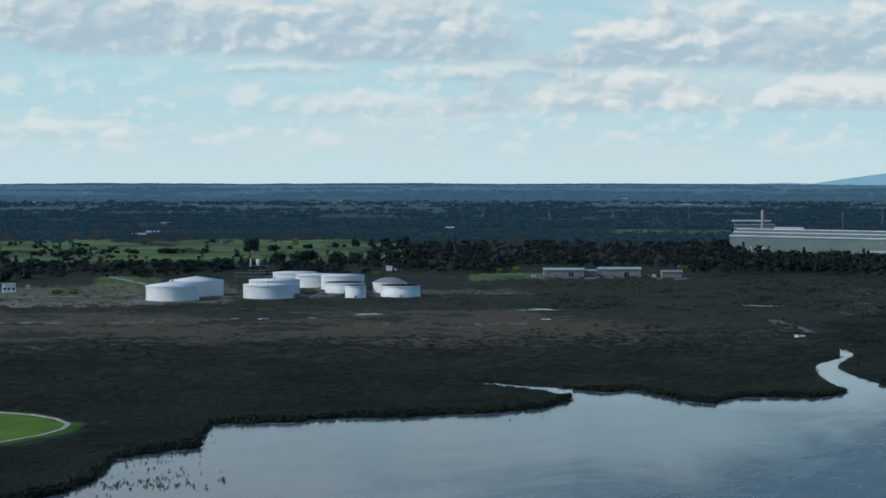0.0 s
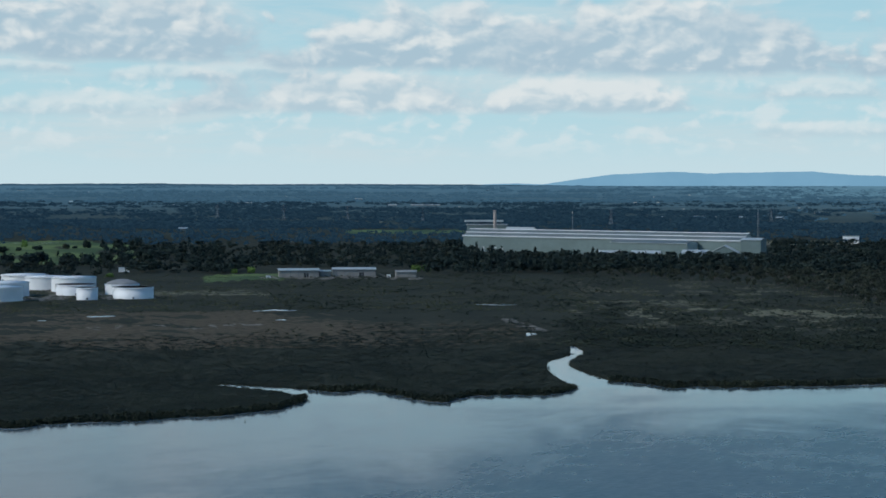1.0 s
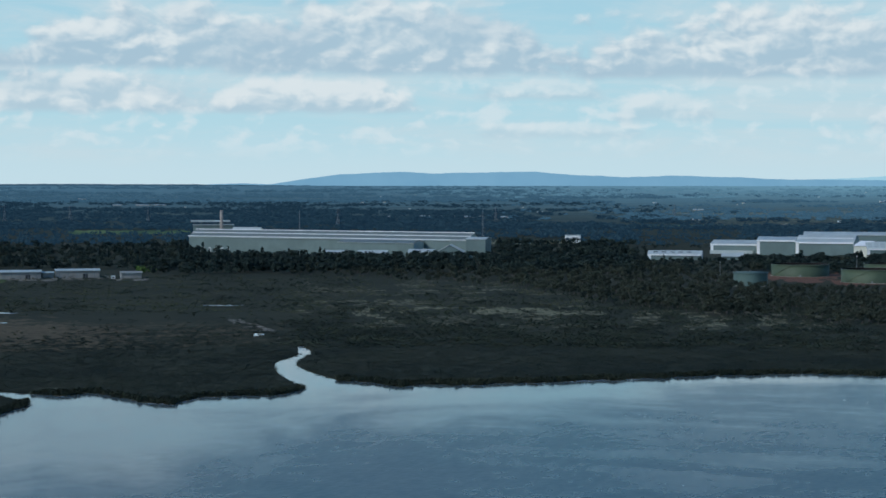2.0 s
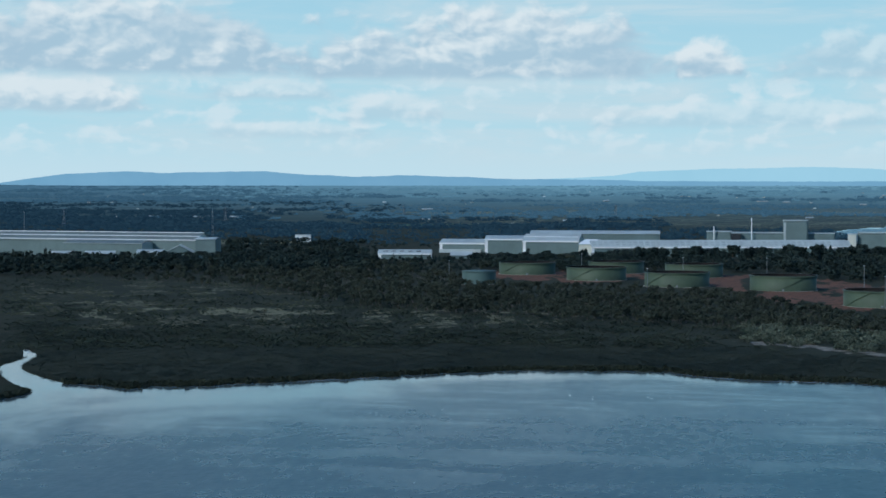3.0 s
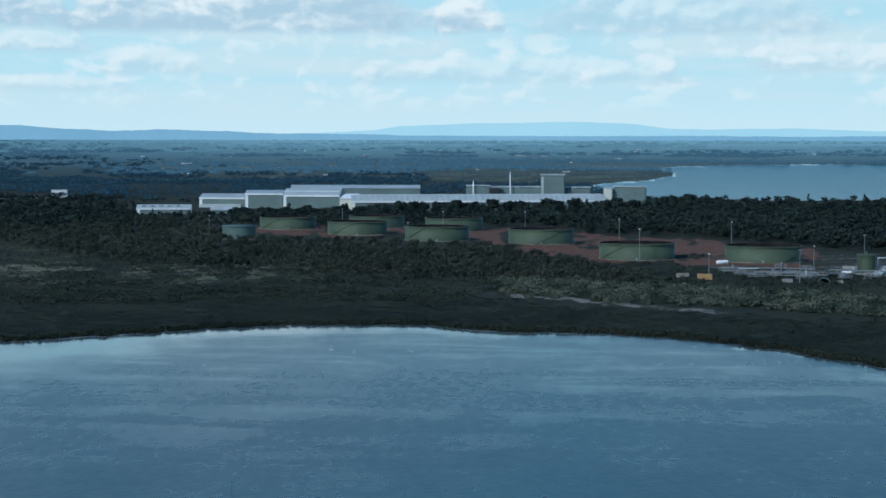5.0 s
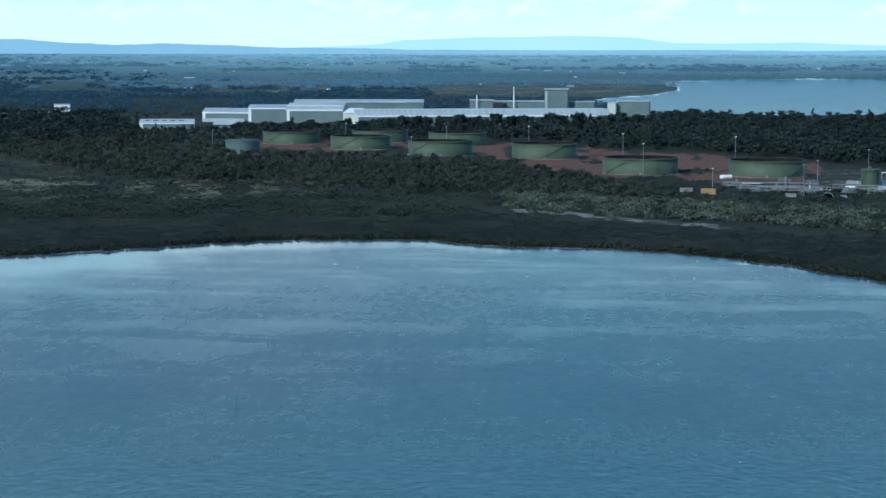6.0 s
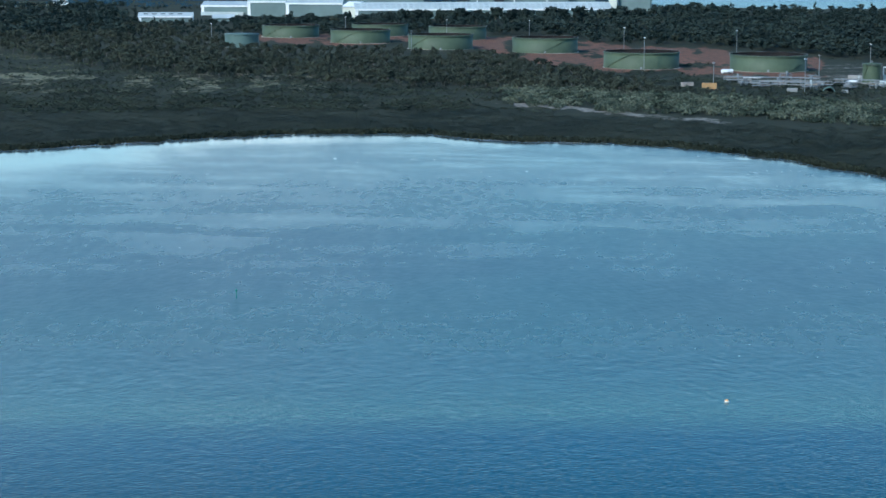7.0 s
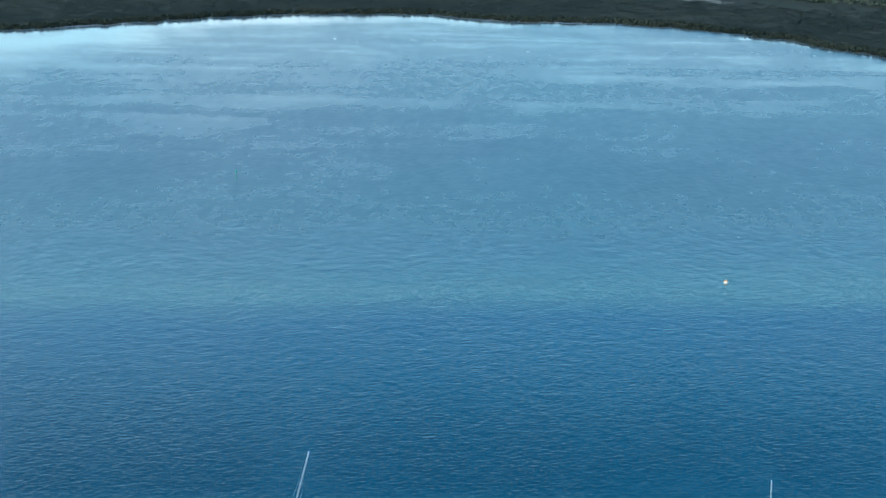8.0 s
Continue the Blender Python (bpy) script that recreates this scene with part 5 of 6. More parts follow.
vessel(39.42, 1532, 1.6, 4.5, 1.0, "white_steel", "short white pressure vessel on saddles")
vessel(39.58, 1536, 1.5, 3.5, 1.2, "white_steel", "short white pressure vessel on saddles")
vessel(41.9, 1412, 1.1, 6.0, 1.0, "pale_steel", "grey pressure vessel on saddles")
vessel(43.1, 1440, 1.2, 7.0, 1.0, "white_steel", "white pressure vessel among pipework")
vessel(44.0, 1420, 1.6, 5.0, 1.4, "white_roof", "large white pressure vessel among pipework")
vessel(43.0, 1400, 1.0, 5.0, 1.0, "pale_steel", "grey pressure vessel on saddles")


def arch_shelter(az, d):
    ob = thing("arched_shelter", spot(az, d), -az, "dark arched shelter in the tank yard", "shelter")
    bm = bmesh.new()
    for r0, r1 in ((4.2, 3.9),):
        rows = []
        for y in (0.0, 9.0):
            rows.append([bm.verts.new((math.cos(math.pi * k / 14) * r0, y, math.sin(math.pi * k / 14) * r0 * 1.1 - 0.2)) for k in range(15)])
            rows.append([bm.verts.new((math.cos(math.pi * k / 14) * r1, y, math.sin(math.pi * k / 14) * r1 * 1.1 - 0.2)) for k in range(15)])
        for a, b in ((0, 2), (2, 3), (3, 1), (1, 0)):
            for k in range(14):
                bm.faces.new((rows[a][k], rows[a][k + 1], rows[b][k + 1], rows[b][k]))
    bmesh.ops.recalc_face_normals(bm, faces=bm.faces)
    part("skin", bm, M["tank_teal"], ob)
    part("back_wall", boxes((-3.8, 3.8, 8.6, 8.9, -0.2, 3.0)), M["dark"], ob)
    for y in (0.1, 3, 6):
        part("hoop", rods(*[((math.cos(math.pi * k / 7) * 4.35, y, math.sin(math.pi * k / 7) * 4.8 - 0.2), (math.cos(math.pi * (k + 1) / 7) * 4.35, y, math.sin(math.pi * (k + 1) / 7) * 4.8 - 0.2), 0.1, 0.1, 5) for k in range(7)]), M["tank_teal"], ob)
    return ob


arch_shelter(42.45, 1348)


def container(az, d, wide, high, mat, label, turn=0):
    ob = thing("container", spot(az, d), -az + turn, label, "container", "containers in the tank yard")
    bm = boxes((-wide / 2, wide / 2, 0, 2.6, 0, high))
    for k in range(int(wide / 0.9)):
        cuboid(bm, -wide / 2 + 0.25 + 0.9 * k, -wide / 2 + 0.7 + 0.9 * k, -0.09, 0.05, 0.15, high - 0.15)
    part("body", bm, M[mat], ob)
    part("roof", boxes((-wide / 2 - 0.05, wide / 2 + 0.05, -0.05, 2.65, high, high + 0.16)), M[mat], ob)
    part("door", boxes((wide / 2, wide / 2 + 0.08, 0.2, 2.4, 0.15, high - 0.15)), M["pale_steel"], ob)
    return ob


container(38.98, 1368, 10.5, 4.6, "orange", "weathered orange container shed by the shrubs")
container(38.35, 1390, 9, 3.4, "brick_stack", "sandy coloured container in the tank yard", 20)
container(40.25, 1490, 15, 1.2, "white_steel", "long low white trough beside the green tank")
container(40.1, 1425, 16, 2.0, "pale_steel", "long low grey site container")
container(41.4, 1350, 7, 3.0, "grey_wall", "grey site container behind shrubs", 12)
container(42.9, 1350, 5, 2.4, "grey_wall", "grey site container behind shrubs")
container(43.2, 1500, 12, 2.8, "grey_wall", "grey site container in the yard", -10)
container(44.1, 1460, 6, 6, "white_roof", "tall white equipment box among pipework")
part("flare_arm", rods(((-3, 1, 6), (-3, 1, 12), 0.35, 0.35, 8), ((-3, 1, 12), (3, 1, 12), 0.35, 0.35, 8)), M["white_steel"], bpy.data.objects["container.007"])


def process_skid(az, d, seed, turn=0):
    """A steel frame with upright drums, pipes and a platform."""
    rng = random.Random(seed)
    ob = thing("process_skid", spot(az, d), -az + turn, "grey process skid with drums, pipes and a platform", "process skid", "process skids in the tank yard")
    wide, deep, high = rng.uniform(7, 12), rng.uniform(4, 6), rng.uniform(3.5, 6.5)
    for x in (-wide / 2, 0, wide / 2):
        for y in (0, deep):
            part("post", rods(((x, y, -0.4), (x, y, high), 0.14, 0.14, 6)), M["pale_steel"], ob)
    part("platform", boxes((-wide / 2 - 0.3, wide / 2 + 0.3, -0.3, deep + 0.3, high * 0.5, high * 0.5 + 0.2)), M["pale_steel"], ob)
    for y in (0, deep):
        part("beam", boxes((-wide / 2, wide / 2, y - 0.12, y + 0.12, high - 0.3, high)), M["pale_steel"], ob)
    part("handrail", rods(((-wide / 2, -0.2, high * 0.5 + 1.2), (wide / 2, -0.2, high * 0.5 + 1.2), 0.05, 0.05, 5)), M["orange"], ob)
    for k in range(rng.randint(1, 3)):
        x, r, h = rng.uniform(-wide / 2 + 1, wide / 2 - 1), rng.uniform(0.5, 0.95), rng.uniform(2.5, high + 2.5)
        bm = lathe([(0, 0), (r, 0.15), (r, h - 0.4), (r * 0.7, h), (0, h + 0.15)], 16)
        bmesh.ops.translate(bm, vec=(x, deep / 2, 0), verts=bm.verts)
        part("drum", bm, M[rng.choice(["white_roof", "pale_steel", "pale_steel"])], ob)
    for k in range(5):
        x, z = rng.uniform(-wide / 2, wide / 2), rng.uniform(0.5, high - 0.4)
        y = rng.uniform(0.2, deep - 0.2)
        part("pipe", rods(((-wide / 2 - 1.5, y, z), (wide / 2 + 1.5, y, z), 0.14, 0.14, 7)) if k % 2 else rods(((x, y, 0), (x, y, high + 0.8), 0.13, 0.13, 7)), M[rng.choice(["grey_wall", "pale_steel", "brick_stack"])], ob)
    return ob


for k, (a, dist) in enumerate([(39.6, 1440), (40.05, 1404), (40.5, 1388), (41.0, 1402), (41.55, 1415), (41.9, 1372), (42.3, 1398), (42.75, 1420), (43.1, 1385), (43.45, 1450), (43.8, 1395), (44.2, 1430), (42.0, 1455), (41.2, 1470)]):
    process_skid(a, dist, k, (k * 37) % 50 - 25)


def pylon(az, d, high):
    """A power line tower."""
    ob = thing("pylon", spot(az, d), -az + 35, "grey lattice power pylon far across the plain", "pylon", "power line")
    k = float(flat(d)[0] / d)
    ob.scale = (k, k, k)
    for x in (-1, 1):
        for y in (-1, 1):
            part("leg", rods(((x * 4, y * 4, -1), (x * 0.9, y * 0.9, high * 0.7), 0.4, 0.3, 5), ((x * 0.9, y * 0.9, high * 0.7), (x * 0.4, y * 0.4, high), 0.3, 0.25, 5)), M["pale_steel"], ob)
    for z in (0.68, 0.8, 0.92):
        part("cross_arm", rods(((-8, 0, high * z), (8, 0, high * z), 0.35, 0.35, 5), ((-8, 0, high * z), (0, 0, high * z + 2), 0.2, 0.2, 4), ((8, 0, high * z), (0, 0, high * z + 2), 0.2, 0.2, 4)), M["pale_steel"], ob)
    bm = bmesh.new()
    for i in range(6):
        z0, z1 = high * 0.7 * i / 6, high * 0.7 * (i + 1) / 6
        w0, w1 = 4 - 3.1 * i / 6, 4 - 3.1 * (i + 1) / 6
        for s in (-1, 1):
            rod(bm, (-w0, s * w0, z0), (w1, s * w1, z1), 0.16, sides=4), rod(bm, (w0, s * w0, z0), (-w1, s * w1, z1), 0.16, sides=4)
            rod(bm, (s * w0, -w0, z0), (s * w1, w1, z1), 0.16, sides=4)
    part("bracing", bm, M["pale_steel"], ob)
    return ob


for a, dist, high in [(3.17, 5000, 46), (5.05, 5200, 42), (7.3, 4750, 44), (12.9, 4600, 42), (1.2, 5600, 40), (29.2, 6000, 36), (22.9, 5600, 42), (17.6, 4700, 44)]:
    pylon(a, dist, high)

# ---------------------------------------------------------------- far houses and sheds


def house_proto(name, wall, roof, long, deep, high, label):
    ob = thing(name, Vector((0, 0, -500)), 0, label, "house", "houses on the plain")
    part("wall", boxes((-long / 2, long / 2, -deep / 2, deep / 2, -1, high)), M[wall], ob)
    bm = bmesh.new()
    x, y, r = long / 2 + 0.6, deep / 2 + 0.6, high + deep * 0.28
    vs = [bm.verts.new(c) for c in ((-x, -y, high), (x, -y, high), (x, y, high), (-x, y, high), (-x, 0, r), (x, 0, r))]
    for f in ((0, 1, 5, 4), (2, 3, 4, 5), (1, 2, 5), (3, 0, 4), (3, 2, 1, 0)):
        bm.faces.new([vs[i] for i in f])
    part("roof", bm, M[roof], ob)
    for k in range(3):
        part("window", boxes((-long / 2 + long * (k + 0.5) / 3 - 0.9, -long / 2 + long * (k + 0.5) / 3 + 0.9, -deep / 2 - 0.08, -deep / 2 + 0.1, high * 0.3, high * 0.7)), M["dark"], ob)
    return ob


protos = [house_proto("house", "white_steel", "white_roof", 22, 12, 5, "white house with a pale roof on the plain"),
          house_proto("house", "cream", "grey_wall", 18, 11, 4.5, "cream house with a grey roof on the plain"),
          house_proto("farm_shed", "grey_wall", "white_roof", 46, 18, 6, "long farm shed with a white roof on the plain")]
HRNG = random.Random(5)
first = {}
for k in range(85):
    a = HRNG.uniform(-13.5, 44)
    v = HRNG.choice([HRNG.uniform(9, 40), HRNG.uniform(30, 74), HRNG.uniform(14, 34)])
    dist = 340000.0 / v
    if float(land(a, dist)) < 30:
        continue
    i = HRNG.choice([0, 1, 1, 2])
    kk = float(flat(dist)[0] / dist) * (0.5 if v > 35 else 0.8)
    m = Matrix.Translation(spot(a, dist)) @ pose(0, 0, 0, 0, 0, -a + HRNG.uniform(-40, 40)) @ Matrix.Diagonal((kk, kk, kk, 1))
    if i in first:
        copy_thing(protos[i], m)
    else:
        first[i] = m
# rows of pale sheds that stand out
for a, v, long in [(7.2, 38, 1.6), (6.4, 38, 0.8), (7.6, 38, 1.4), (17.8, 60, 0.7), (16.3, 59, 1.5), (15.4, 59, 1.3), (16.9, 59.5, 1.0), (-8.6, 88, 0.5), (-8.2, 72, 0.5), (23.6, 46, 0.8), (-9.0, 92, 0.55), (30, 20, 1.6), (31.2, 22, 1.2), (36.4, 36, 0.6), (14.6, 60, 0.8), (33.5, 31, 1.2), (34.2, 32, 0.8), (0.2, 81, 0.4), (1.4, 33, 1.5), (2.0, 34, 1.5), (-2.6, 15, 2.5), (-4.5, 12, 2.0), (1.0, 13, 2.5), (4.4, 29, 2.2), (5.4, 27, 2.0)]:
    dist = 340000.0 / v
    kk = float(flat(dist)[0] / dist)
    copy_thing(protos[2], Matrix.Translation(spot(a, dist)) @ pose(0, 0, 0, 0, 0, -a) @ Matrix.Diagonal((kk * long * 1.1, kk * 0.8, kk * 0.55, 1)))

for i, m in first.items():
    protos[i].matrix_world = m

# ---------------------------------------------------------------- trees that stand out singly


def tree_proto(kind, seed, leaves, label, clumps=26):
    rng = np.random.default_rng(seed)
    ob = tagged(new({"pine": "pine_tree", "gum": "gum_tree", "shrub": "broad_tree"}[kind]), label, "tree", "single trees")
    ob.empty_display_size = 0.2
    tv, tf = stem(rng, 0.7 if kind != "shrub" else 0.45, 0.022 if kind != "shrub" else 0.035)
    t = new("trunk", mesh_np("trunk", tv, tf, M["brown_bark"], True))
    t.parent = ob
    cv, cf = leafage(rng, kind, clumps, 16, 0.12 if kind == "shrub" else 0.085)
    c = new("crown", mesh_np("crown", cv, cf, leaves, True))
    c.parent = ob
    return ob


TP = {"gum": tree_proto("gum", 201, M["gum"], "dark gum tree with an open uneven crown"), "gum2": tree_proto("gum", 202, M["gum"], "dark gum tree with an open uneven crown"),
      "pine": tree_proto("pine", 203, M["pine"], "dark upright pine tree", 20), "broad": tree_proto("shrub", 204, M["pine"], "broad dark rounded tree", 22),
      "bright": tree_proto("shrub", 205, M["bright"], "bright green rounded tree standing in pasture", 20), "broad2": tree_proto("shrub", 206, M["gum"], "broad dark rounded tree", 18)}
TRNG = random.Random(11)
planted = {}


def plant(kind, az, d, high, wide=1.0):
    m = Matrix.Translation(spot(az, d)) @ pose(0, 0, 0, 0, 0, TRNG.uniform(0, 360)) @ Matrix.Diagonal((high * wide, high * wide, high, 1))
    if kind in planted:
        copy_thing(TP[kind], m)
    else:
        planted[kind] = m


for kind, a, dist, high, wide in [("bright", -4.4, 3100, 14, 0.7), ("broad", -5.7, 2880, 23, 0.95), ("broad", -2.6, 3030, 15, 0.75), ("pine", -2.15, 3040, 14, 1.2), ("broad2", -1.7, 2960, 18, 0.8), ("broad", -1.2, 2930, 24, 0.8),
                                  ("broad", -4.9, 2420, 17, 1.0), ("broad", -4.3, 2400, 19, 1.1), ("broad2", -3.9, 2420, 18, 1.0), ("broad", -3.1, 2420, 17, 1.0), ("broad", -2.6, 2400, 18, 1.0), ("broad2", -2.1, 2420, 16, 1.0), ("broad", -1.5, 2400, 20, 1.0),
                                  ("broad2", -0.9, 2420, 21, 0.9), ("bright", -1.95, 2080, 6, 1.2), ("bright", 2.2, 2160, 9, 0.9), ("bright", 1.7, 2150, 7, 1.0), ("bright", -10.9, 1760, 6, 1.2), ("bright", -11.4, 1760, 6, 1.3), ("broad", -12.3, 2050, 14, 1.0),
                                  ("broad", -12.9, 2000, 16, 1.0), ("bright", 7.1, 2180, 10, 1.0), ("bright", 7.4, 2200, 9, 1.0), ("gum", 15.2, 2480, 16, 1.0), ("broad2", 14.6, 2500, 14, 1.0), ("gum", 13.6, 2500, 13, 1.1), ("gum2", 12.4, 2500, 12, 1.1), ("broad2", 16.2, 2470, 14, 1.0)]:
    plant(kind, a, dist, high, wide)
for k in range(130):  # dark row before the works by the bay
    a = TRNG.uniform(21.5, 41.5)
    dist = np.interp(a, [21.5, 25, 28, 30, 34, 37, 41.5], [2480, 2480, 2440, 2500, 2560, 2600, 2700]) + TRNG.uniform(-40, 40)
    plant(TRNG.choice(["gum", "gum2", "pine", "broad2"]), a, float(dist), TRNG.uniform(9, 15) * float(np.interp(a, [21.5, 24.6, 25.2, 26.9, 27.2, 28.2, 28.6, 30, 37.5, 38, 42], [0.6, 0.6, 1.0, 1.0, 1.3, 1.3, 1.0, 1.5, 1.5, 1.2, 1.2])), TRNG.uniform(0.8, 1.1))
for k in range(40):  # along the pasture and behind the white tanks
    a = TRNG.uniform(-13, -6)
    plant(TRNG.choice(["gum", "broad", "broad2"]), a, TRNG.uniform(2180, 2300), TRNG.uniform(9, 14), TRNG.uniform(0.9, 1.3))
for k in range(26):  # hedgerows in the pasture
    a = TRNG.uniform(-13.5, -2)
    plant(TRNG.choice(["broad", "broad2"]), a, float(np.interp(a, [-13.5, -6, -2], [2720, 2800, 3080])) + TRNG.uniform(-25, 25), TRNG.uniform(5, 10), TRNG.uniform(1.0, 1.5))
for k in range(30):
    plant(TRNG.choice(["gum", "gum2", "broad2"]), TRNG.uniform(8.2, 18.5), TRNG.uniform(2280, 2420), TRNG.uniform(10, 15), TRNG.uniform(0.9, 1.2))

for kind, m in planted.items():
    TP[kind].matrix_world = m

# ---------------------------------------------------------------- lawn, path, roads


def ribbon(name, rows, half, mat, label, lift=0.06):
    """A path along bearings and distances."""
    pts = []
    for (a0, d0), (a1, d1) in zip(rows, rows[1:]):
        for k in range(6):
            pts.append(spot(a0 + (a1 - a0) * k / 6, d0 + (d1 - d0) * k / 6))
    pts.append(spot(*rows[-1]))
    bm = bmesh.new()
    prev = None
    for i, p in enumerate(pts):
        t = (pts[min(i + 1, len(pts) - 1)] - pts[max(i - 1, 0)]).normalized()
        s = Vector((-t.y, t.x, 0)) * half
        row = [bm.verts.new(p + s + Vector((0, 0, z))) for z in (0.2, 0.75 + lift)] + [bm.verts.new(p - s + Vector((0, 0, z))) for z in (0.75 + lift, 0.2)]
        if prev:
            for k in range(3):
                bm.faces.new((prev[k], row[k], row[k + 1], prev[k + 1]))
        prev = row
    bmesh.ops.recalc_face_normals(bm, faces=bm.faces)
    me = bpy.data.meshes.new(name)
    bm.to_mesh(me)
    bm.free()
    me.materials.append(mat)
    return tagged(new(name, me), label, "path", kind="structure")


def sheet(name, outline, top, mat, label, category):
    """A raised patch of ground inside an outline, with sloping sides."""
    ring = [spot(a, dd) for a, dd in outline]
    smooth_ring = []
    n = len(ring)
    for i in range(n):
        p0, p1, p2, p3 = ring[i - 1], ring[i], ring[(i + 1) % n], ring[(i + 2) % n]
        for k in range(5):
            t = k / 5
            smooth_ring.append(0.5 * (2 * p1 + (p2 - p0) * t + (2 * p0 - 5 * p1 + 4 * p2 - p3) * t * t + (3 * p1 - p0 - 3 * p2 + p3) * t ** 3))
    mid = sum(smooth_ring, Vector()) / len(smooth_ring)
    bm = bmesh.new()
    rows = []
    for s, z in ((1.0, 0.1), (0.985, top), (0.6, top + 0.25), (0.25, top + 0.3)):
        rows.append([bm.verts.new((mid.x + (p.x - mid.x) * s, mid.y + (p.y - mid.y) * s, z)) for p in smooth_ring])
    for a, b in zip(rows, rows[1:]):
        for i in range(len(a)):
            j = (i + 1) % len(a)
            bm.faces.new((a[i], a[j], b[j], b[i]))
    bm.faces.new(rows[-1])
    bmesh.ops.recalc_face_normals(bm, faces=bm.faces)
    for f in bm.faces:
        f.smooth = True
    me = bpy.data.meshes.new(name)
    bm.to_mesh(me)
    bm.free()
    me.materials.append(mat)
    return tagged(new(name, me), label, category, kind="structure")


sheet("lawn", LAWN, 0.9, M["lawn"], "mown green lawn on a point among mangroves", "lawn")
ribbon("path", [(-15.5, 858), (-13.03, 849), (-12.06, 836), (-11.4, 820), (-11.08, 802), (-11.25, 785), (-11.82, 769), (-13.04, 750), (-15.5, 735)], 1.0, M["path"], "pale path that rounds the lawn", 0.55)
ribbon("road_tank_farm", [(-9.9, 2080), (-9.3, 1990), (-8.6, 1880), (-8.3, 1820)], 3.0, M["gravel"], "pale gravel road to the white tanks", 0.1)
ribbon("road_marsh_edge", [(-14, 1720), (-11, 1715), (-9, 1735)], 3.0, M["gravel"], "pale gravel track along the scrub", 0.1)


def pool(az, d, wide, deep, seed):
    """A shallow pool on the marsh."""
    rng = np.random.default_rng(seed)
    p = spot(az, d)
    bm = bmesh.new()
    n = 28
    rim = [0.8 + 0.3 * math.sin(3 * k * 2 * math.pi / n + seed) + rng.uniform(-0.3, 0.3) for k in range(n)]
    rows = [[bm.verts.new((math.cos(2 * math.pi * k / n) * wide / 2 * rim[k] * s, math.sin(2 * math.pi * k / n) * deep / 2 * rim[k] * s, z)) for k in range(n)] for s, z in ((1.06, 0.4), (1.0, 1.0), (0.5, 1.02))]
    for a, b in zip(rows, rows[1:]):
        for i in range(n):
            j = (i + 1) % n
            bm.faces.new((a[i], a[j], b[j], b[i]))
    bm.faces.new(rows[-1])
    bmesh.ops.recalc_face_normals(bm, faces=bm.faces)
    me = bpy.data.meshes.new("marsh_pool")
    bm.to_mesh(me)
    bm.free()
    me.materials.append(M["pool"])
    ob = tagged(new("water_pool", me), "shallow bright pool on the dark marsh", "water", kind="structure")
    ob.matrix_world = Matrix.Translation(p) @ pose(0, 0, 0, 0, 0, -az)


M["pool"] = material("still pool water", (0.30, 0.33, 0.34), 0.12, 0.15, 0.1, 0.8, spec=0.8)
for k, (a, dist, wide, deep) in enumerate([(-2.35, 1455, 16, 10), (-2.0, 1460, 9, 8), (2.95, 1512, 26, 14), (2.45, 1505, 9, 8), (3.1, 1405, 7, 8), (9.6, 1580, 30, 12), (10.5, 1268, 7, 22), (-5.4, 1412, 8, 6), (-6.2, 1418, 5, 5), (-3.9, 1420, 6, 5)]):
    pool(a, dist, wide, deep, k + 1)

# ---------------------------------------------------------------- on the water


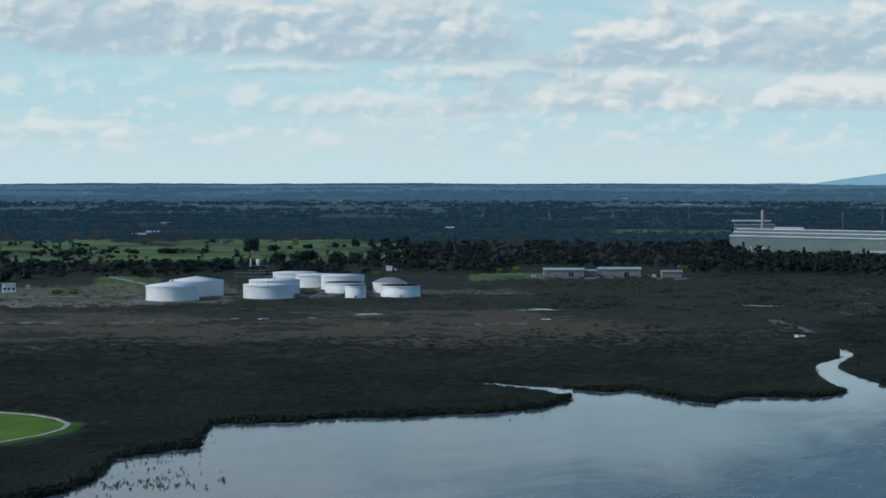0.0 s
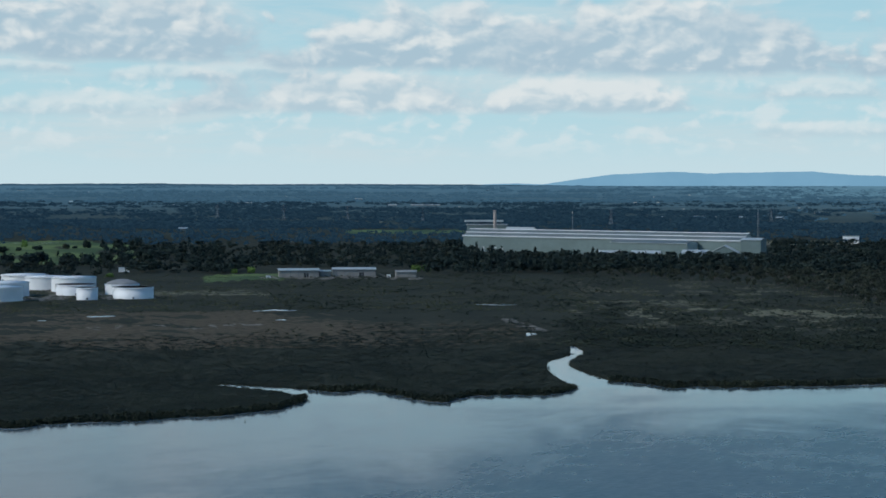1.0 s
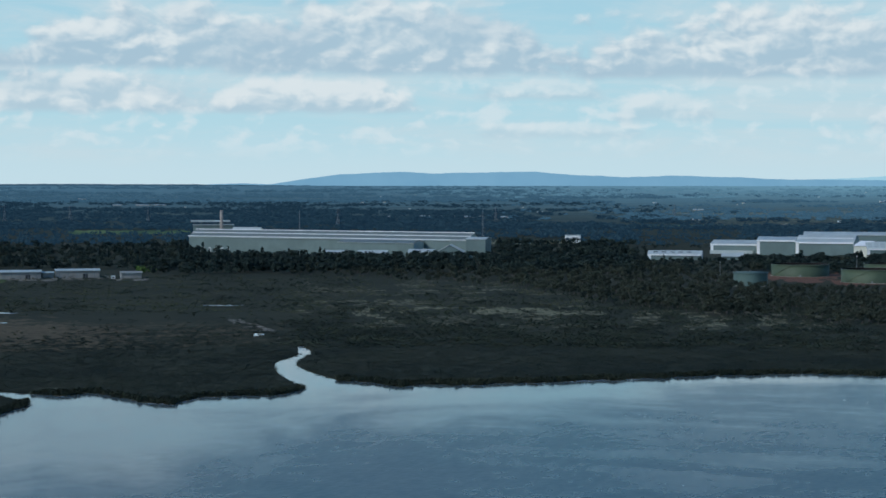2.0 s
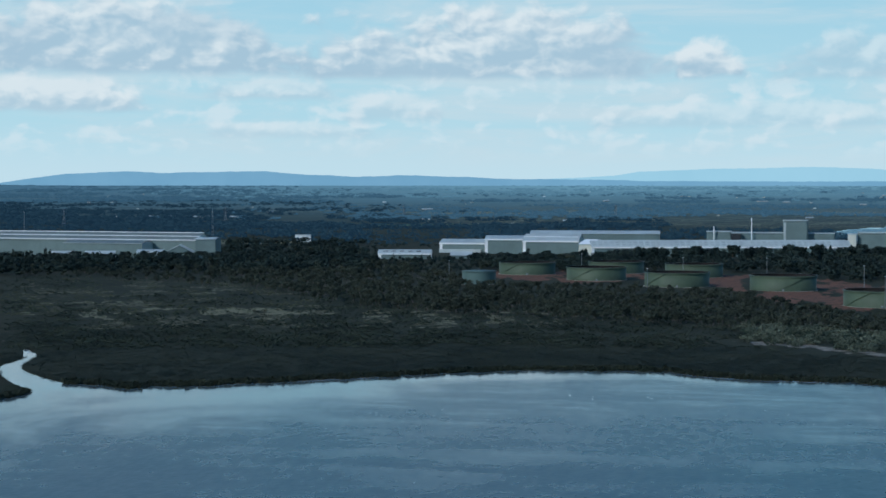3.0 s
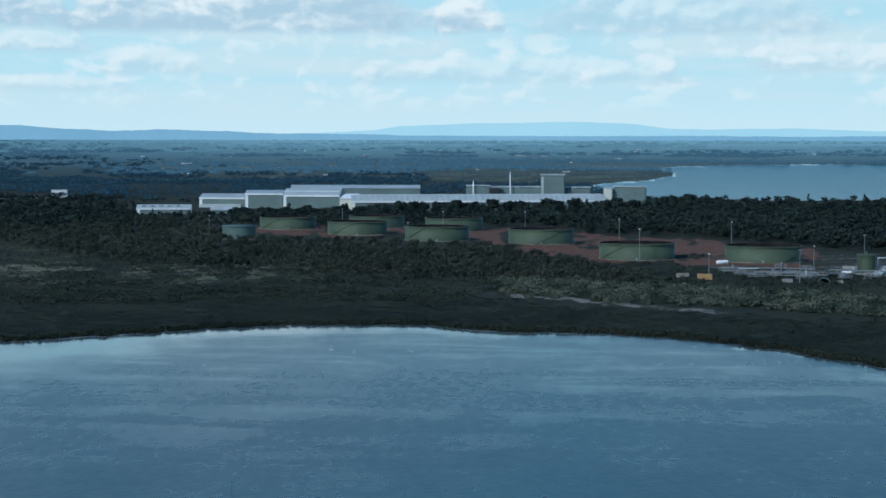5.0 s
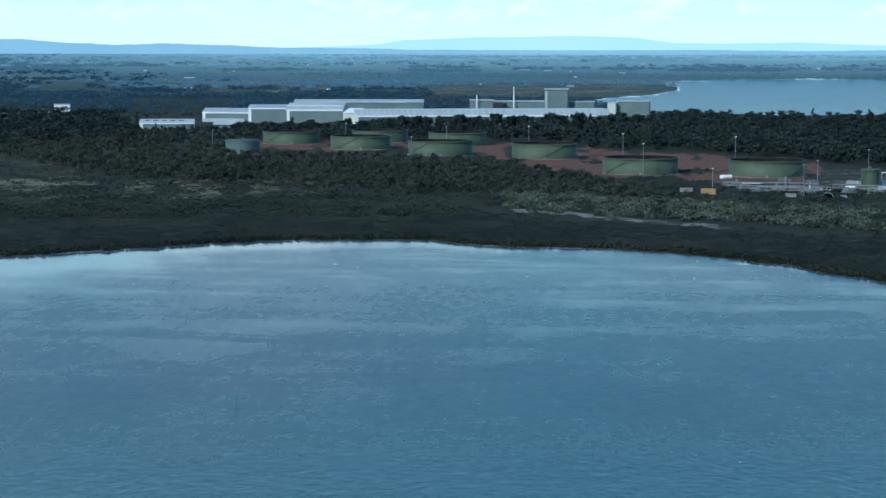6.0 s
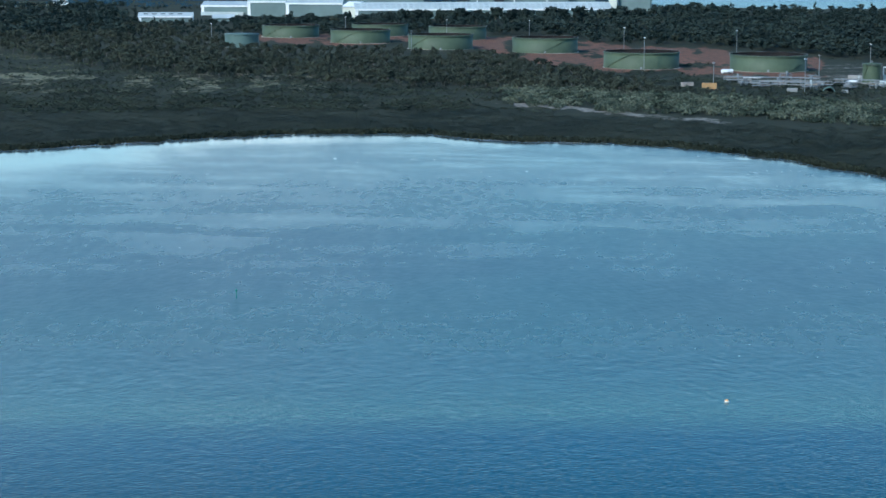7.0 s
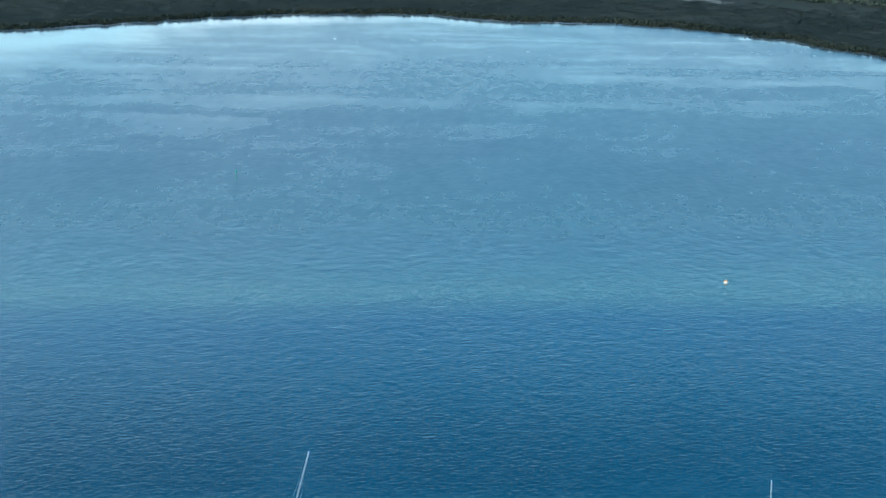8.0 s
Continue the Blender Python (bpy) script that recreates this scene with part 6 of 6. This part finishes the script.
def sailing_boat(az, d, long, heel, turn, label):
    """A moored sailing boat with bare mast."""
    ob = thing("sailing_boat", spot(az, d), turn, label, "sailing boat", "moored boats")
    ob.rotation_mode = "XYZ"
    ob.matrix_world = Matrix.Translation(spot(az, d)) @ pose(0, 0, 0, 0, 0, -az) @ pose(0, 0, 0, 0, heel, 0) @ pose(0, 0, 0, 0, 0, turn)
    bm = bmesh.new()
    rows = []
    for k in range(13):
        u = k / 12
        w = 0.165 * long * math.sin(math.pi * min(1, 0.16 + 0.84 * (1 - u)) * 0.62) ** 0.8 * (1 - u ** 5)
        x = long * (u - 0.45)
        sheer = 0.10 * long * (0.95 + 0.35 * u * u)
        rows.append([bm.verts.new((x, s * w * q, z)) for s, q, z in ((-1, 1.0, sheer), (-1, 0.93, 0.25), (-1, 0.5, -0.35), (1, 0.5, -0.35), (1, 0.93, 0.25), (1, 1.0, sheer))])
    for a, b in zip(rows, rows[1:]):
        for i in range(5):
            bm.faces.new((a[i], b[i], b[i + 1], a[i + 1]))
    bm.faces.new(rows[0])
    bmesh.ops.remove_doubles(bm, verts=bm.verts, dist=0.001)
    bmesh.ops.recalc_face_normals(bm, faces=bm.faces)
    part("hull", bm, M["hull"], ob)
    bm = bmesh.new()
    top = [(long * (k / 12 - 0.45), 0.158 * long * math.sin(math.pi * min(1, 0.16 + 0.84 * (1 - k / 12)) * 0.62) ** 0.8 * (1 - (k / 12) ** 5), 0.10 * long * (0.95 + 0.35 * (k / 12) ** 2) - 0.05) for k in range(13)]
    left, right = [bm.verts.new((x, w, z)) for x, w, z in top], [bm.verts.new((x, -w - 0.001, z)) for x, w, z in top]
    for k in range(12):
        bm.faces.new((left[k], left[k + 1], right[k + 1], right[k]))
    part("deck", bm, M["teak"], ob)
    part("cabin", boxes((-0.12 * long, 0.2 * long, -0.085 * long, 0.085 * long, 0.09 * long, 0.155 * long)), M["hull"], ob)
    high = long * 1.28
    rig = part("mast", rods(((0.06 * long, 0, 0.1 * long), (0.06 * long, 0, high), 0.075, 0.05, 10)), M["alloy"], ob)
    part("spreader", rods(((0.06 * long, -0.4, high * 0.6), (0.06 * long, 0.4, high * 0.6), 0.02, 0.02, 6)), M["alloy"], rig)
    part("boom", rods(((0.05 * long, 0, 0.22 * long), (-0.36 * long, 0, 0.23 * long), 0.09, 0.08, 8)), M["alloy"], ob)
    part("forestay", rods(((0.5 * long, 0, 0.13 * long), (0.06 * long, 0, high * 0.97), 0.004, 0.004, 3)), M["alloy"], ob)
    part("backstay", rods(((-0.44 * long, 0, 0.1 * long), (0.06 * long, 0, high * 0.99), 0.004, 0.004, 3)), M["alloy"], ob)
    part("rudder", boxes((-0.47 * long, -0.42 * long, -0.05, 0.05, -0.6, 0.5)), M["hull"], ob)
    return ob


sailing_boat(26.3, 263, 9.4, 14.5, 95, "white sailing boat at its mooring with bare mast")
sailing_boat(41.36, 261, 7.45, 0.0, 95, "small white sailing boat with bare mast")

b = thing("mooring_buoy", spot(39.73, 421), 0, "small pale orange mooring buoy on the water", "buoy")
part("float", lathe([(0, -0.35), (0.28, -0.28), (0.44, 0.0), (0.40, 0.3), (0.2, 0.52), (0, 0.58)], 20), M["buoy"], b)
part("band", lathe([(0.43, 0.02), (0.455, 0.06), (0.455, 0.16), (0.43, 0.2)], 20), M["white_steel"], b)
part("ring", rods(((0, 0, 0.5), (0, 0, 0.85), 0.04, 0.04, 6), ((-0.12, 0, 0.85), (0.12, 0, 0.85), 0.04, 0.04, 6)), M["pale_steel"], b)
b = thing("channel_beacon", spot(24.87, 544), 0, "small green channel beacon on a pile", "beacon")
part("pile", rods(((0, 0, -2), (0, 0, 2.2), 0.14, 0.12, 10)), M["beacon"], b)
part("topmark", lathe([(0, 2.2), (0.42, 2.25), (0.0, 3.1)], 12), M["beacon"], b)
